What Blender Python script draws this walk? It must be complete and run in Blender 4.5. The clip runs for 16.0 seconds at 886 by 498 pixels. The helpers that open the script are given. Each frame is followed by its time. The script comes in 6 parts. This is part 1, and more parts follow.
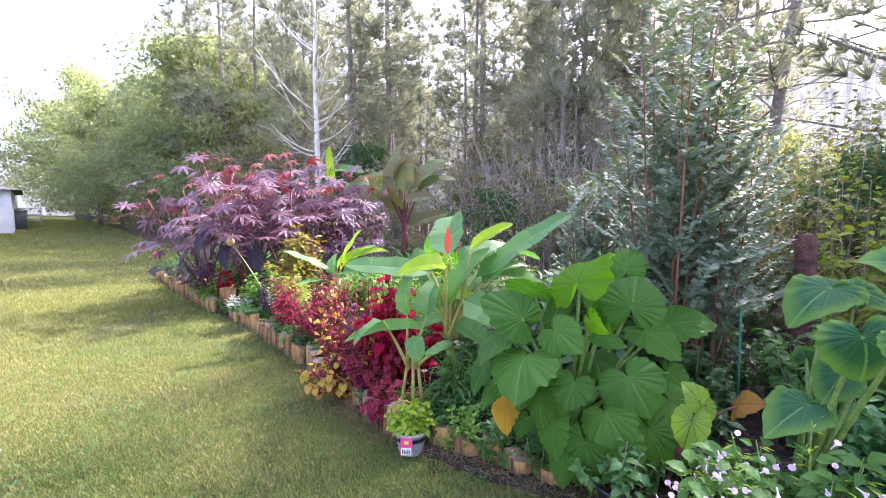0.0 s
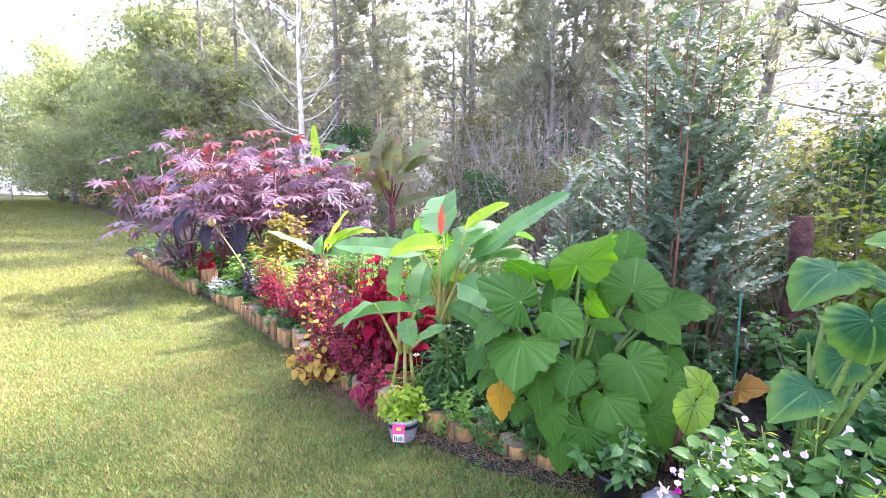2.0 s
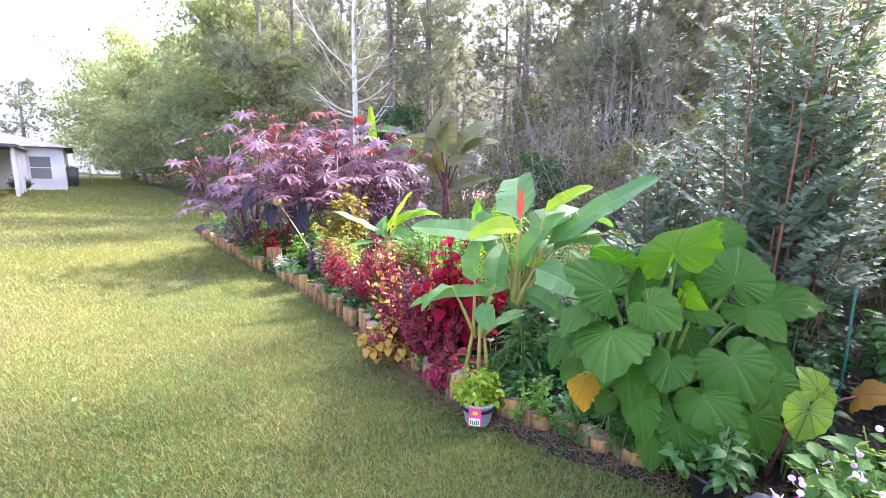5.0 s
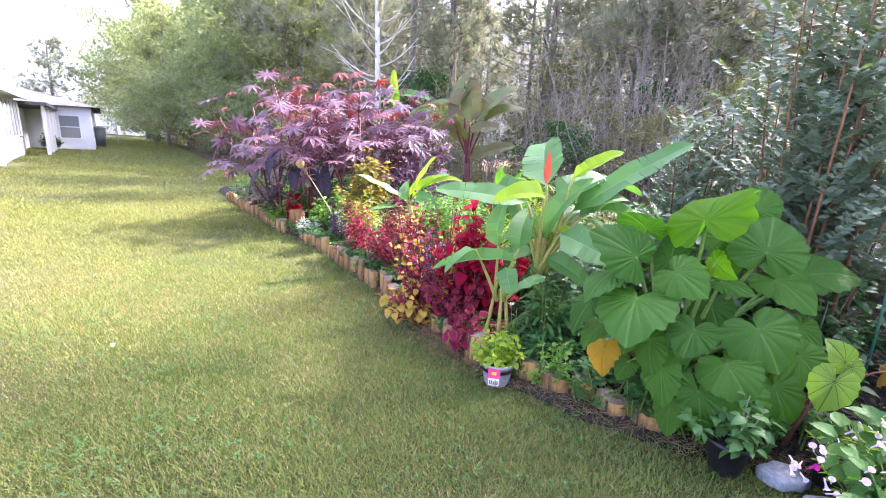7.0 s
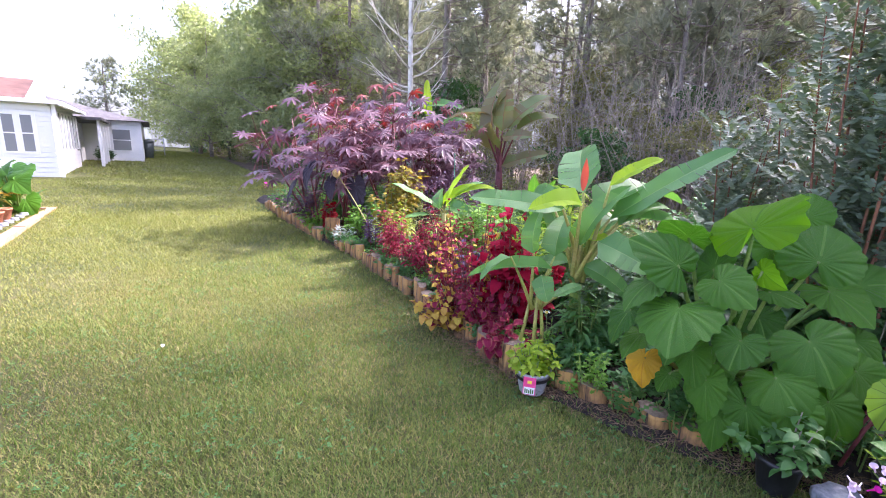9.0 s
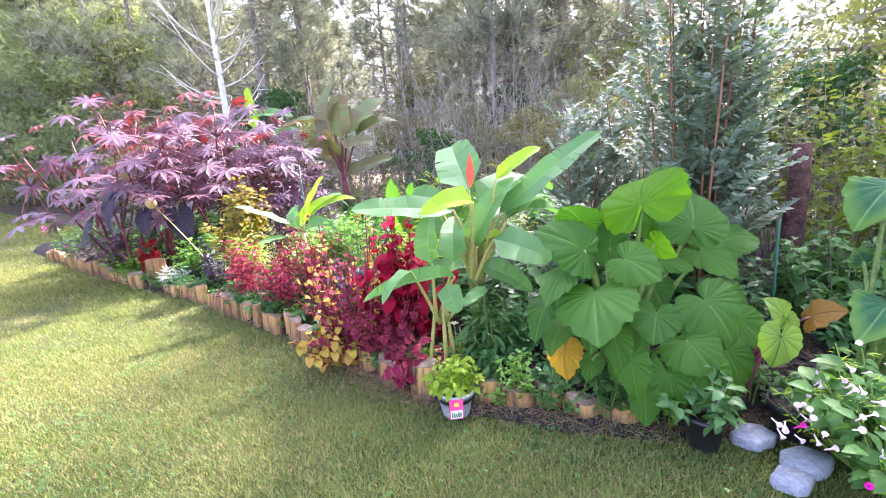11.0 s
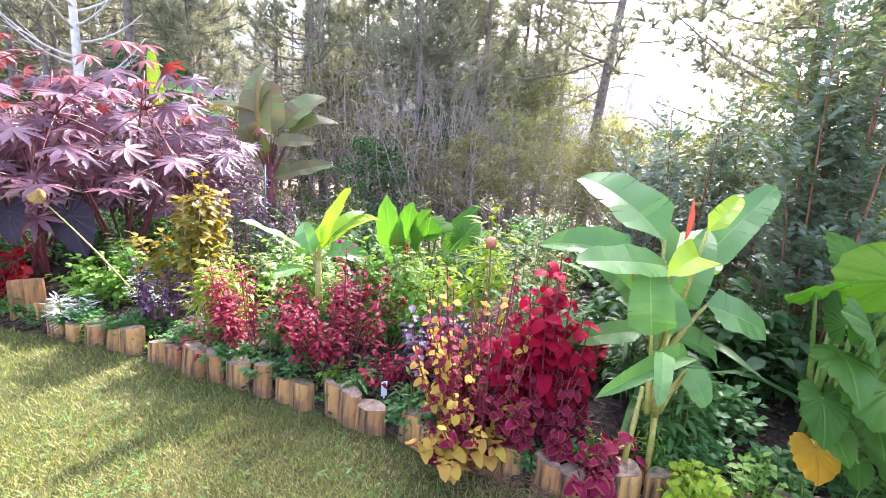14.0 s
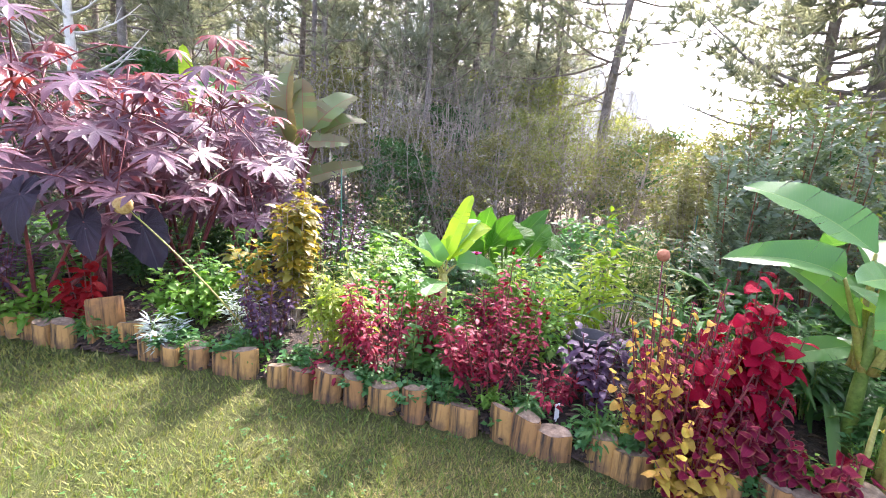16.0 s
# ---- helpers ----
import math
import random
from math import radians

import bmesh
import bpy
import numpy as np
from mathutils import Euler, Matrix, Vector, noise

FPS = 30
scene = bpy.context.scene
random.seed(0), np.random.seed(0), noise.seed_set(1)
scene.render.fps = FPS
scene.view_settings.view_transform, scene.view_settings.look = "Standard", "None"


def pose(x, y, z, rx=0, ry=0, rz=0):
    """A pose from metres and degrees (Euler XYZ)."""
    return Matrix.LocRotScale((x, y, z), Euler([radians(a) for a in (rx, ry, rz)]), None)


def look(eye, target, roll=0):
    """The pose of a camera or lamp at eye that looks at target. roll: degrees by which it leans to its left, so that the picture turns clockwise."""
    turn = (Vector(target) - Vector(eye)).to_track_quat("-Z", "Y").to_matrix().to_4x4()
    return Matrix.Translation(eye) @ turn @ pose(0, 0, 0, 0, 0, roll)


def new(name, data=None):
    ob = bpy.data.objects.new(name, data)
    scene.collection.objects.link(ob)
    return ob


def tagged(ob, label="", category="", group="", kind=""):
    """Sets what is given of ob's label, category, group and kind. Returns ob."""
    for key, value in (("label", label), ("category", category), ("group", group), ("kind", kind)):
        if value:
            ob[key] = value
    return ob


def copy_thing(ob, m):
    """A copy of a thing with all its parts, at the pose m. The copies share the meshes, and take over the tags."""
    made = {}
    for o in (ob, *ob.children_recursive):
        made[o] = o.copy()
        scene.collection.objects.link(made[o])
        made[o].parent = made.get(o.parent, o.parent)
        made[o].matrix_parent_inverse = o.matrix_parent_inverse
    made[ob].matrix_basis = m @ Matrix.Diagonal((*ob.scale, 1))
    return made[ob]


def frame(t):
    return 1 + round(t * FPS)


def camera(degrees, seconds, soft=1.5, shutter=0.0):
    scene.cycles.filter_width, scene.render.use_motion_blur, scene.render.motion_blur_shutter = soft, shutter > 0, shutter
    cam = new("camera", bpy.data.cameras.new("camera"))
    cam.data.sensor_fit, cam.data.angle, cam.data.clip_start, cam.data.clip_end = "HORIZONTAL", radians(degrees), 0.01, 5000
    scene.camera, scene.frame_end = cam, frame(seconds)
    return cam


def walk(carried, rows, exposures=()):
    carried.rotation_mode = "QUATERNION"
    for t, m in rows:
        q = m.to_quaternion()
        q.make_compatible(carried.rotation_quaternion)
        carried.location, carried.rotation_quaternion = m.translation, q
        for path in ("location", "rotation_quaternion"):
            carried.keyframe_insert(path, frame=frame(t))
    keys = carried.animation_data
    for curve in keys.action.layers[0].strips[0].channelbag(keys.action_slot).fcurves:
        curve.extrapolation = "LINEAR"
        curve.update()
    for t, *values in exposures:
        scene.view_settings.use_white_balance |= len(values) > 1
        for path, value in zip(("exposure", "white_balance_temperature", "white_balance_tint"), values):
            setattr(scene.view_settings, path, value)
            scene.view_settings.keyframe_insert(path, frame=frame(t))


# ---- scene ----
cam = camera(90.6, 16.0, soft=1.0)
METRES, EYE, TILT, LEAN, TURN = 4.2, 1.5, -5.0, 0.0, 0.0
ROWS = [
    (0.0, 0.0, 0.0, 0.0, 0.0, 0.0, -0.0),
    (0.5, -0.014, 0.005, -0.0017, 0.11, -1.54, 0.31),
    (1.0, -0.0241, 0.0065, -0.0032, -1.53, -1.7, 0.9),
    (1.5, -0.0237, 0.0146, -0.0064, -4.47, -3.15, 0.6),
    (2.0, -0.0115, 0.029, -0.0052, -1.83, -2.16, -0.33),
    (2.5, -0.0158, 0.0415, -0.0076, -2.27, -3.5, 0.17),
    (3.0, -0.0306, 0.0462, -0.0073, -1.88, -4.36, 0.06),
    (3.5, -0.0419, 0.0465, -0.0085, -0.26, -5.47, -0.14),
    (4.0, -0.0509, 0.0451, -0.0051, 2.3, -4.55, 0.21),
    (4.2, -0.0545, 0.0444, -0.005, 2.36, -4.3, -0.15),
    (6.3, -0.0705, 0.0376, -0.0138, 6.14, -6.05, -2.85),
    (6.5, -0.0714, 0.0373, -0.0151, 5.95, -6.84, -2.52),
    (7.0, -0.0731, 0.0382, -0.0185, 6.29, -8.4, -2.95),
    (7.5, -0.0783, 0.038, -0.019, 7.78, -8.68, -3.37),
    (8.0, -0.0836, 0.0355, -0.0199, 11.66, -8.53, -3.09),
    (8.5, -0.0826, 0.0334, -0.02, 11.87, -7.25, -2.96),
    (9.0, -0.0804, 0.0315, -0.0198, 10.21, -7.49, -2.75),
    (9.5, -0.0796, 0.0289, -0.0268, 5.29, -9.35, -3.29),
    (10.0, -0.0695, 0.0355, -0.0269, 4.44, -9.22, -4.53),
    (10.2, -0.0800, 0.0447, -0.0228, 0.77, -7.36, -2.35),
    (12.3, -0.2720, 0.2660, -0.0034, -20.78, -5.9, 0.54),
    (12.5, -0.2954, 0.2858, -0.0022, -23.09, -5.49, -0.86),
    (13.0, -0.363, 0.3229, 0.0046, -27.41, -7.08, -0.3),
    (13.5, -0.4139, 0.3708, 0.0063, -24.21, -6.16, 1.64),
    (14.0, -0.4637, 0.4209, 0.0214, -29.02, -5.49, -1.3),
    (14.5, -0.5291, 0.4603, 0.0251, -31.37, -7.23, -0.52),
    (15.0, -0.5726, 0.5125, 0.0219, -31.46, -6.87, -0.7),
    (15.5, -0.6252, 0.553, 0.0297, -32.61, -5.25, 0.13),
    (16.0, -0.673, 0.5915, 0.0346, -32.74, -5.7, -1.02),
]
EXPO = [(0, 2.62, 5700, 32), (1.5, 3.10, 5700, 32), (4, 3.15, 5700, 32), (6.4, 2.45, 5700, 32), (7, 2.92, 5700, 32), (7.6, 3.00, 5700, 32), (8.5, 2.42, 5700, 32), (9.5, 2.52, 5700, 32), (10, 2.95, 5700, 32), (12.5, 3.20, 5750, 31), (14, 2.95, 5850, 29), (14.5, 2.82, 5900, 27), (16, 2.67, 5950, 25)]
walk(cam, [(t, pose(0, 0, EYE, TILT, LEAN, TURN) @ pose(METRES * x, METRES * y, METRES * z, 90 + pitch, roll, yaw)) for t, x, y, z, yaw, pitch, roll in ROWS], EXPO)

# ---- sky and sun ----
SUN = Vector((0.62, 0.486, 0.80)).normalized()
world = bpy.data.worlds.new("sky")
scene.world = world
world.use_nodes = True
wt = world.node_tree
sky = wt.nodes.new("ShaderNodeTexSky")
sky.sky_type, sky.sun_disc = "NISHITA", False
sky.sun_elevation, sky.sun_rotation = math.asin(SUN.z), math.atan2(SUN.x, SUN.y)
sky.air_density, sky.dust_density, sky.ozone_density = 1.0, 5.0, 0.6
haze = wt.nodes.new("ShaderNodeHueSaturation")
haze.inputs["Saturation"].default_value = 0.7
wt.links.new(sky.outputs[0], haze.inputs["Color"])
wt.links.new(haze.outputs[0], wt.nodes["Background"].inputs[0])
wt.nodes["Background"].inputs[1].default_value = 0.15
sun = new("sun", bpy.data.lights.new("sun", "SUN"))
sun.data.energy, sun.data.angle, sun.data.color = 3.1, radians(2.0), (1.0, 0.90, 0.74)
sun.matrix_world = look(SUN * 60, (0, 0, 0))


# ---- materials ----
def nodes_of(name):
    m = bpy.data.materials.new(name)
    m.use_nodes = True
    return m, m.node_tree, m.node_tree.nodes["Principled BSDF"]


def link(nt, a, b):
    nt.links.new(a, b)


def node(nt, kind, **values):
    n = nt.nodes.new(kind)
    for key, value in values.items():
        n.inputs[key].default_value = value
    return n


def mixc(nt, fac, a, b, mode="MIX"):
    n = nt.nodes.new("ShaderNodeMix")
    n.data_type, n.blend_type = "RGBA", mode
    for i, v in ((0, fac), (6, a), (7, b)):
        if isinstance(v, (int, float)):
            n.inputs[i].default_value = v
        elif isinstance(v, tuple):
            n.inputs[i].default_value = (*v, 1)
        else:
            nt.links.new(v, n.inputs[i])
    return n.outputs[2]


def ramp(nt, src, lo, hi, a=(0, 0, 0), b=(1, 1, 1)):
    n = nt.nodes.new("ShaderNodeValToRGB")
    n.color_ramp.elements[0].position, n.color_ramp.elements[1].position = lo, hi
    n.color_ramp.elements[0].color, n.color_ramp.elements[1].color = (*a, 1), (*b, 1)
    nt.links.new(src, n.inputs[0])
    return n.outputs[0]


def noise_of(nt, scale, detail=4.0, rough=0.6, space="Object"):
    tc = nt.nodes.new("ShaderNodeTexCoord")
    n = node(nt, "ShaderNodeTexNoise", Scale=scale, Detail=detail, Roughness=rough)
    nt.links.new(tc.outputs[space], n.inputs["Vector"])
    return n.outputs[0]


def math_of(nt, op, a, b=0.0):
    n = nt.nodes.new("ShaderNodeMath")
    n.operation = op
    for i, v in ((0, a), (1, b)):
        if isinstance(v, (int, float)):
            n.inputs[i].default_value = v
        else:
            nt.links.new(v, n.inputs[i])
    return n.outputs[0]


def bump_to(nt, bsdf, height, strength=0.3, dist=0.01):
    b = node(nt, "ShaderNodeBump", Strength=strength, Distance=dist)
    nt.links.new(height, b.inputs["Height"])
    nt.links.new(b.outputs[0], bsdf.inputs["Normal"])


def surface(name, a, b, scale=8, rough=0.8, bump=0.3, dist=0.01, metal=0.0, fine=60, spread=(0.35, 0.65)):
    """A plain surface: two colours in blotches, fine grain and relief."""
    m, nt, p = nodes_of(name)
    n1, n2 = noise_of(nt, scale), noise_of(nt, fine, 3)
    col = mixc(nt, ramp(nt, n1, *spread), a, b)
    col = mixc(nt, 0.35, col, ramp(nt, n2, 0.3, 0.7), "SOFT_LIGHT")
    link(nt, col, p.inputs["Base Color"])
    p.inputs["Roughness"].default_value, p.inputs["Metallic"].default_value = rough, metal
    bump_to(nt, p, math_of(nt, "ADD", n1, math_of(nt, "MULTIPLY", n2, 0.5)), bump, dist)
    return m


def leafy(name, a, b, glow=0.4, rough=0.45, spec=0.5, vein=None, veins=11.0, slant=0.5, edge=None, through_col=None, spots=0.0, radial=False, vein_mix=0.24):
    """A leaf: colour from a to b from leaf to leaf, light that passes through, and veins that run from the midrib."""
    m, nt, p = nodes_of(name)
    geo, info = nt.nodes.new("ShaderNodeNewGeometry"), nt.nodes.new("ShaderNodeObjectInfo")
    pick = math_of(nt, "FRACT", math_of(nt, "ADD", geo.outputs["Random Per Island"], math_of(nt, "MULTIPLY", info.outputs["Random"], 7.31)))
    n1 = noise_of(nt, 9.0, 3)
    fac = math_of(nt, "ADD", math_of(nt, "MULTIPLY", pick, 0.7), math_of(nt, "MULTIPLY", n1, 0.35))
    col = mixc(nt, fac, a, b)
    height = noise_of(nt, 60.0, 2)
    if vein or edge:
        uv = nt.nodes.new("ShaderNodeUVMap")
        sep = nt.nodes.new("ShaderNodeSeparateXYZ")
        link(nt, uv.outputs[0], sep.inputs[0])
        side = math_of(nt, "ABSOLUTE", math_of(nt, "SUBTRACT", sep.outputs[0], 0.5))
        if edge:
            col = mixc(nt, ramp(nt, math_of(nt, "ADD", side, math_of(nt, "MULTIPLY", n1, 0.1)), 0.36, 0.5), col, edge)
        if vein:
            if radial:
                # v is the angle round the stalk, side the way out to the margin
                saw = math_of(nt, "MULTIPLY", math_of(nt, "PINGPONG", math_of(nt, "MULTIPLY", sep.outputs[1], veins), 0.5), side)
                line = math_of(nt, "SUBTRACT", 1.0, ramp(nt, saw, 0.004, 0.014))
                rib = math_of(nt, "LESS_THAN", math_of(nt, "MULTIPLY", sep.outputs[1], side), 0.0032)
            else:
                saw = math_of(nt, "PINGPONG", math_of(nt, "MULTIPLY", math_of(nt, "SUBTRACT", sep.outputs[1], math_of(nt, "MULTIPLY", side, slant)), veins), 0.5)
                line = math_of(nt, "LESS_THAN", saw, 0.035)
                rib = math_of(nt, "LESS_THAN", side, 0.014)
            both = math_of(nt, "MAXIMUM", math_of(nt, "MULTIPLY", line, vein_mix), math_of(nt, "MULTIPLY", rib, 0.5))
            col = mixc(nt, both, col, vein)
            height = math_of(nt, "ADD", math_of(nt, "MULTIPLY", height, 0.15), math_of(nt, "MINIMUM", saw, 0.16))
    if spots:
        n2 = noise_of(nt, 35.0, 3)
        col = mixc(nt, math_of(nt, "MULTIPLY", ramp(nt, n2, 0.62, 0.72), spots), col, (0.25, 0.16, 0.05))
    link(nt, col, p.inputs["Base Color"])
    p.inputs["Roughness"].default_value = rough
    p.inputs["Specular IOR Level"].default_value = spec
    bump_to(nt, p, height, (0.3 if veins > 20 else 1.0 if radial else 0.8) if vein else 0.35, (0.03 if radial else 0.008) if vein else 0.004)
    tr = nt.nodes.new("ShaderNodeBsdfTranslucent")
    tcol = mixc(nt, 1.0, col, through_col or (1.5, 1.6, 0.6), "MULTIPLY")
    link(nt, tcol, tr.inputs[0])
    mx = nt.nodes.new("ShaderNodeMixShader")
    mx.inputs[0].default_value = glow
    link(nt, p.outputs[0], mx.inputs[1])
    link(nt, tr.outputs[0], mx.inputs[2])
    link(nt, mx.outputs[0], nt.nodes["Material Output"].inputs[0])
    return m


M = dict(
    ear=leafy("elephant_ear_leaf", (0.028, 0.11, 0.010), (0.085, 0.23, 0.018), 0.42, 0.38, 0.36, (0.16, 0.32, 0.07), 12, spots=0.3, radial=True),
    # brighter copy of the ear leaf, sun from behind put into its colour
    ear_lit=leafy("elephant_ear_backlit_leaf", (0.13, 0.31, 0.008), (0.16, 0.35, 0.012), 0.66, 0.4, 0.3, (0.05, 0.18, 0.008), 12, radial=True, vein_mix=0.35),
    ear_yellow=leafy("elephant_ear_yellow_leaf", (0.55, 0.28, 0.015), (0.62, 0.36, 0.02), 0.4, 0.4, 0.4, (0.45, 0.18, 0.03), 10, spots=0.5, radial=True),
    taro=leafy("taro_leaf", (0.022, 0.10, 0.045), (0.045, 0.15, 0.055), 0.32, 0.55, 0.15, (0.2, 0.36, 0.12), 7, edge=(0.11, 0.23, 0.045), radial=True),
    mojito=leafy("dark_veined_taro_leaf", (0.15, 0.30, 0.025), (0.22, 0.36, 0.035), 0.45, 0.4, 0.5, (0.02, 0.025, 0.012), 6, radial=True, vein_mix=0.8),
    bronze=leafy("bronze_taro_leaf", (0.28, 0.12, 0.015), (0.33, 0.17, 0.018), 0.45, 0.4, 0.5, (0.05, 0.02, 0.012), 6, radial=True),
    black=leafy("black_taro_leaf", (0.03, 0.024, 0.04), (0.05, 0.04, 0.065), 0.12, 0.5, 0.3, (0.09, 0.09, 0.12), 7, through_col=(1.2, 0.9, 1.0), radial=True),
    banana=leafy("banana_leaf", (0.085, 0.22, 0.06), (0.14, 0.30, 0.085), 0.38, 0.42, 0.45, (0.30, 0.42, 0.17), 40, 0.3, vein_mix=0.1),
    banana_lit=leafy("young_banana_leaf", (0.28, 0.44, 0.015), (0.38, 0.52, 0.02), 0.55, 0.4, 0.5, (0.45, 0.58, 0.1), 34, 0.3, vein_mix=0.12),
    ensete=leafy("red_banana_leaf", (0.15, 0.26, 0.08), (0.20, 0.13, 0.075), 0.42, 0.4, 0.5, (0.3, 0.06, 0.05), 30, 0.3, through_col=(1.5, 1.3, 0.7), vein_mix=0.12),
    castor=leafy("castor_leaf", (0.085, 0.04, 0.058), (0.19, 0.10, 0.135), 0.24, 0.32, 0.7, (0.25, 0.13, 0.165), 7, 0.8, through_col=(1.6, 0.75, 0.7)),
    castor_red=leafy("young_castor_leaf", (0.16, 0.03, 0.03), (0.27, 0.065, 0.05), 0.3, 0.35, 0.6, (0.3, 0.08, 0.07), 7, 0.8, through_col=(1.6, 0.7, 0.5)),
    coleus_red=leafy("crimson_coleus_leaf", (0.22, 0.003, 0.02), (0.36, 0.006, 0.035), 0.25, 0.65, 0.12, (0.18, 0.01, 0.03), 6, 0.6, through_col=(1.6, 0.5, 0.6)),
    coleus_burg=leafy("burgundy_coleus_leaf", (0.13, 0.006, 0.025), (0.22, 0.014, 0.05), 0.25, 0.65, 0.15, (0.3, 0.04, 0.08), 6, 0.6, edge=(0.26, 0.08, 0.06), through_col=(1.6, 0.6, 0.7)),
    coleus_gold=leafy("golden_coleus_leaf", (0.48, 0.40, 0.05), (0.46, 0.27, 0.07), 0.3, 0.65, 0.15, (0.45, 0.10, 0.07), 6, 0.6, through_col=(1.3, 1.2, 0.6), vein_mix=0.4),
    perilla=leafy("magenta_red_leaf", (0.13, 0.010, 0.025), (0.31, 0.03, 0.06), 0.3, 0.5, 0.2, through_col=(1.6, 0.6, 0.7)),
    scarlet=leafy("scarlet_leaf", (0.18, 0.004, 0.006), (0.28, 0.008, 0.012), 0.3, 0.6, 0.25, (0.2, 0.01, 0.01), 6, 0.6, through_col=(1.6, 0.5, 0.4)),
    purple=leafy("dark_purple_leaf", (0.06, 0.035, 0.075), (0.12, 0.06, 0.12), 0.2, 0.45, 0.5, through_col=(1.3, 0.8, 1.0)),
    olive=leafy("olive_gold_leaf", (0.09, 0.13, 0.03), (0.34, 0.25, 0.025), 0.4, 0.42, 0.4, through_col=(1.5, 1.3, 0.5)),
    lime=leafy("lime_leaf", (0.20, 0.34, 0.025), (0.36, 0.44, 0.035), 0.5, 0.5, 0.4),
    feather=leafy("feathery_yellow_green_leaf", (0.13, 0.22, 0.03), (0.30, 0.34, 0.05), 0.45, 0.5, 0.4),
    fresh=leafy("fresh_green_leaf", (0.10, 0.24, 0.03), (0.19, 0.34, 0.06), 0.42, 0.5, 0.4),
    mid=leafy("mid_green_leaf", (0.05, 0.14, 0.035), (0.10, 0.22, 0.06), 0.38, 0.5, 0.4),
    ivy=leafy("creeper_leaf", (0.06, 0.18, 0.06), (0.12, 0.27, 0.10), 0.35, 0.5, 0.4),
    deep=leafy("deep_green_leaf", (0.035, 0.095, 0.03), (0.07, 0.155, 0.05), 0.3, 0.4, 0.5),
    silver=leafy("silver_leaf", (0.42, 0.48, 0.45), (0.6, 0.65, 0.62), 0.15, 0.8, 0.2),
    myrtle=leafy("crape_myrtle_leaf", (0.115, 0.165, 0.115), (0.20, 0.26, 0.185), 0.32, 0.42, 0.55),
    fouro=leafy("flower_bush_leaf", (0.05, 0.14, 0.024), (0.095, 0.21, 0.042), 0.34, 0.5, 0.3, (0.2, 0.36, 0.1), 5, 0.6),
    petal=leafy("pale_pink_petal", (0.72, 0.56, 0.72), (0.85, 0.76, 0.84), 0.3, 0.6, 0.2, through_col=(1.0, 0.9, 1.0)),
    magenta=leafy("magenta_petal", (0.6, 0.02, 0.35), (0.75, 0.05, 0.45), 0.3, 0.6, 0.2, through_col=(1.2, 0.6, 1.0)),
    # pine, broad and brush: base colours paled and greyed to imitate haze
    pine=leafy("pine_needles", (0.17, 0.19, 0.155), (0.31, 0.325, 0.265), 0.5, 0.5, 0.4, through_col=(1.45, 1.45, 0.95)),
    broad=leafy("broadleaf_foliage", (0.165, 0.21, 0.115), (0.33, 0.36, 0.20), 0.54, 0.5, 0.4, through_col=(1.4, 1.45, 0.85)),
    autumn=leafy("yellowing_foliage", (0.13, 0.15, 0.07), (0.27, 0.25, 0.11), 0.42, 0.5, 0.4, through_col=(1.4, 1.4, 0.7)),
    brush=leafy("woodland_brush_leaf", (0.15, 0.18, 0.095), (0.30, 0.30, 0.14), 0.46, 0.5, 0.4),
    grass=leafy("grass_blade", (0.10, 0.145, 0.028), (0.28, 0.265, 0.095), 0.36, 0.6, 0.3),
    lushgrass=leafy("lush_grass_blade", (0.065, 0.13, 0.022), (0.19, 0.235, 0.055), 0.38, 0.6, 0.3),
    drygrass=leafy("dry_grass_blade", (0.30, 0.24, 0.10), (0.42, 0.33, 0.16), 0.3, 0.7, 0.2, through_col=(1.2, 1.1, 0.7)),
    # bark and grey twig lightened too, as haze over the woods
    bark=surface("pine_bark", (0.17, 0.145, 0.13), (0.32, 0.28, 0.25), 9, 0.95, 0.9, 0.03),
    palebark=surface("bleached_bark", (0.55, 0.52, 0.47), (0.75, 0.73, 0.69), 6, 0.8, 0.4, 0.01),
    twig=surface("grey_twig", (0.25, 0.205, 0.17), (0.40, 0.34, 0.28), 12, 0.9, 0.4),
    redstem=surface("red_brown_stem", (0.20, 0.075, 0.04), (0.3, 0.13, 0.07), 10, 0.6, 0.3, 0.004),
    purplestem=surface("dark_red_stem", (0.13, 0.03, 0.04), (0.2, 0.05, 0.05), 14, 0.5, 0.2, 0.003),
    greenstem=surface("green_stem", (0.10, 0.19, 0.03), (0.2, 0.28, 0.06), 9, 0.5, 0.2, 0.003),
    palestem=surface("yellow_green_stem", (0.28, 0.33, 0.06), (0.38, 0.30, 0.10), 7, 0.5, 0.3, 0.004),
    soil=surface("dark_mulch", (0.012, 0.009, 0.008), (0.045, 0.03, 0.022), 14, 0.95, 1.0, 0.03),
    litter=surface("leaf_litter", (0.05, 0.035, 0.02), (0.13, 0.09, 0.05), 3, 0.95, 0.9, 0.03),
    chip=surface("bark_chip", (0.035, 0.022, 0.016), (0.12, 0.075, 0.05), 20, 0.9, 0.6),
    straw=surface("pine_straw", (0.20, 0.12, 0.06), (0.32, 0.21, 0.12), 15, 0.9, 0.3),
)


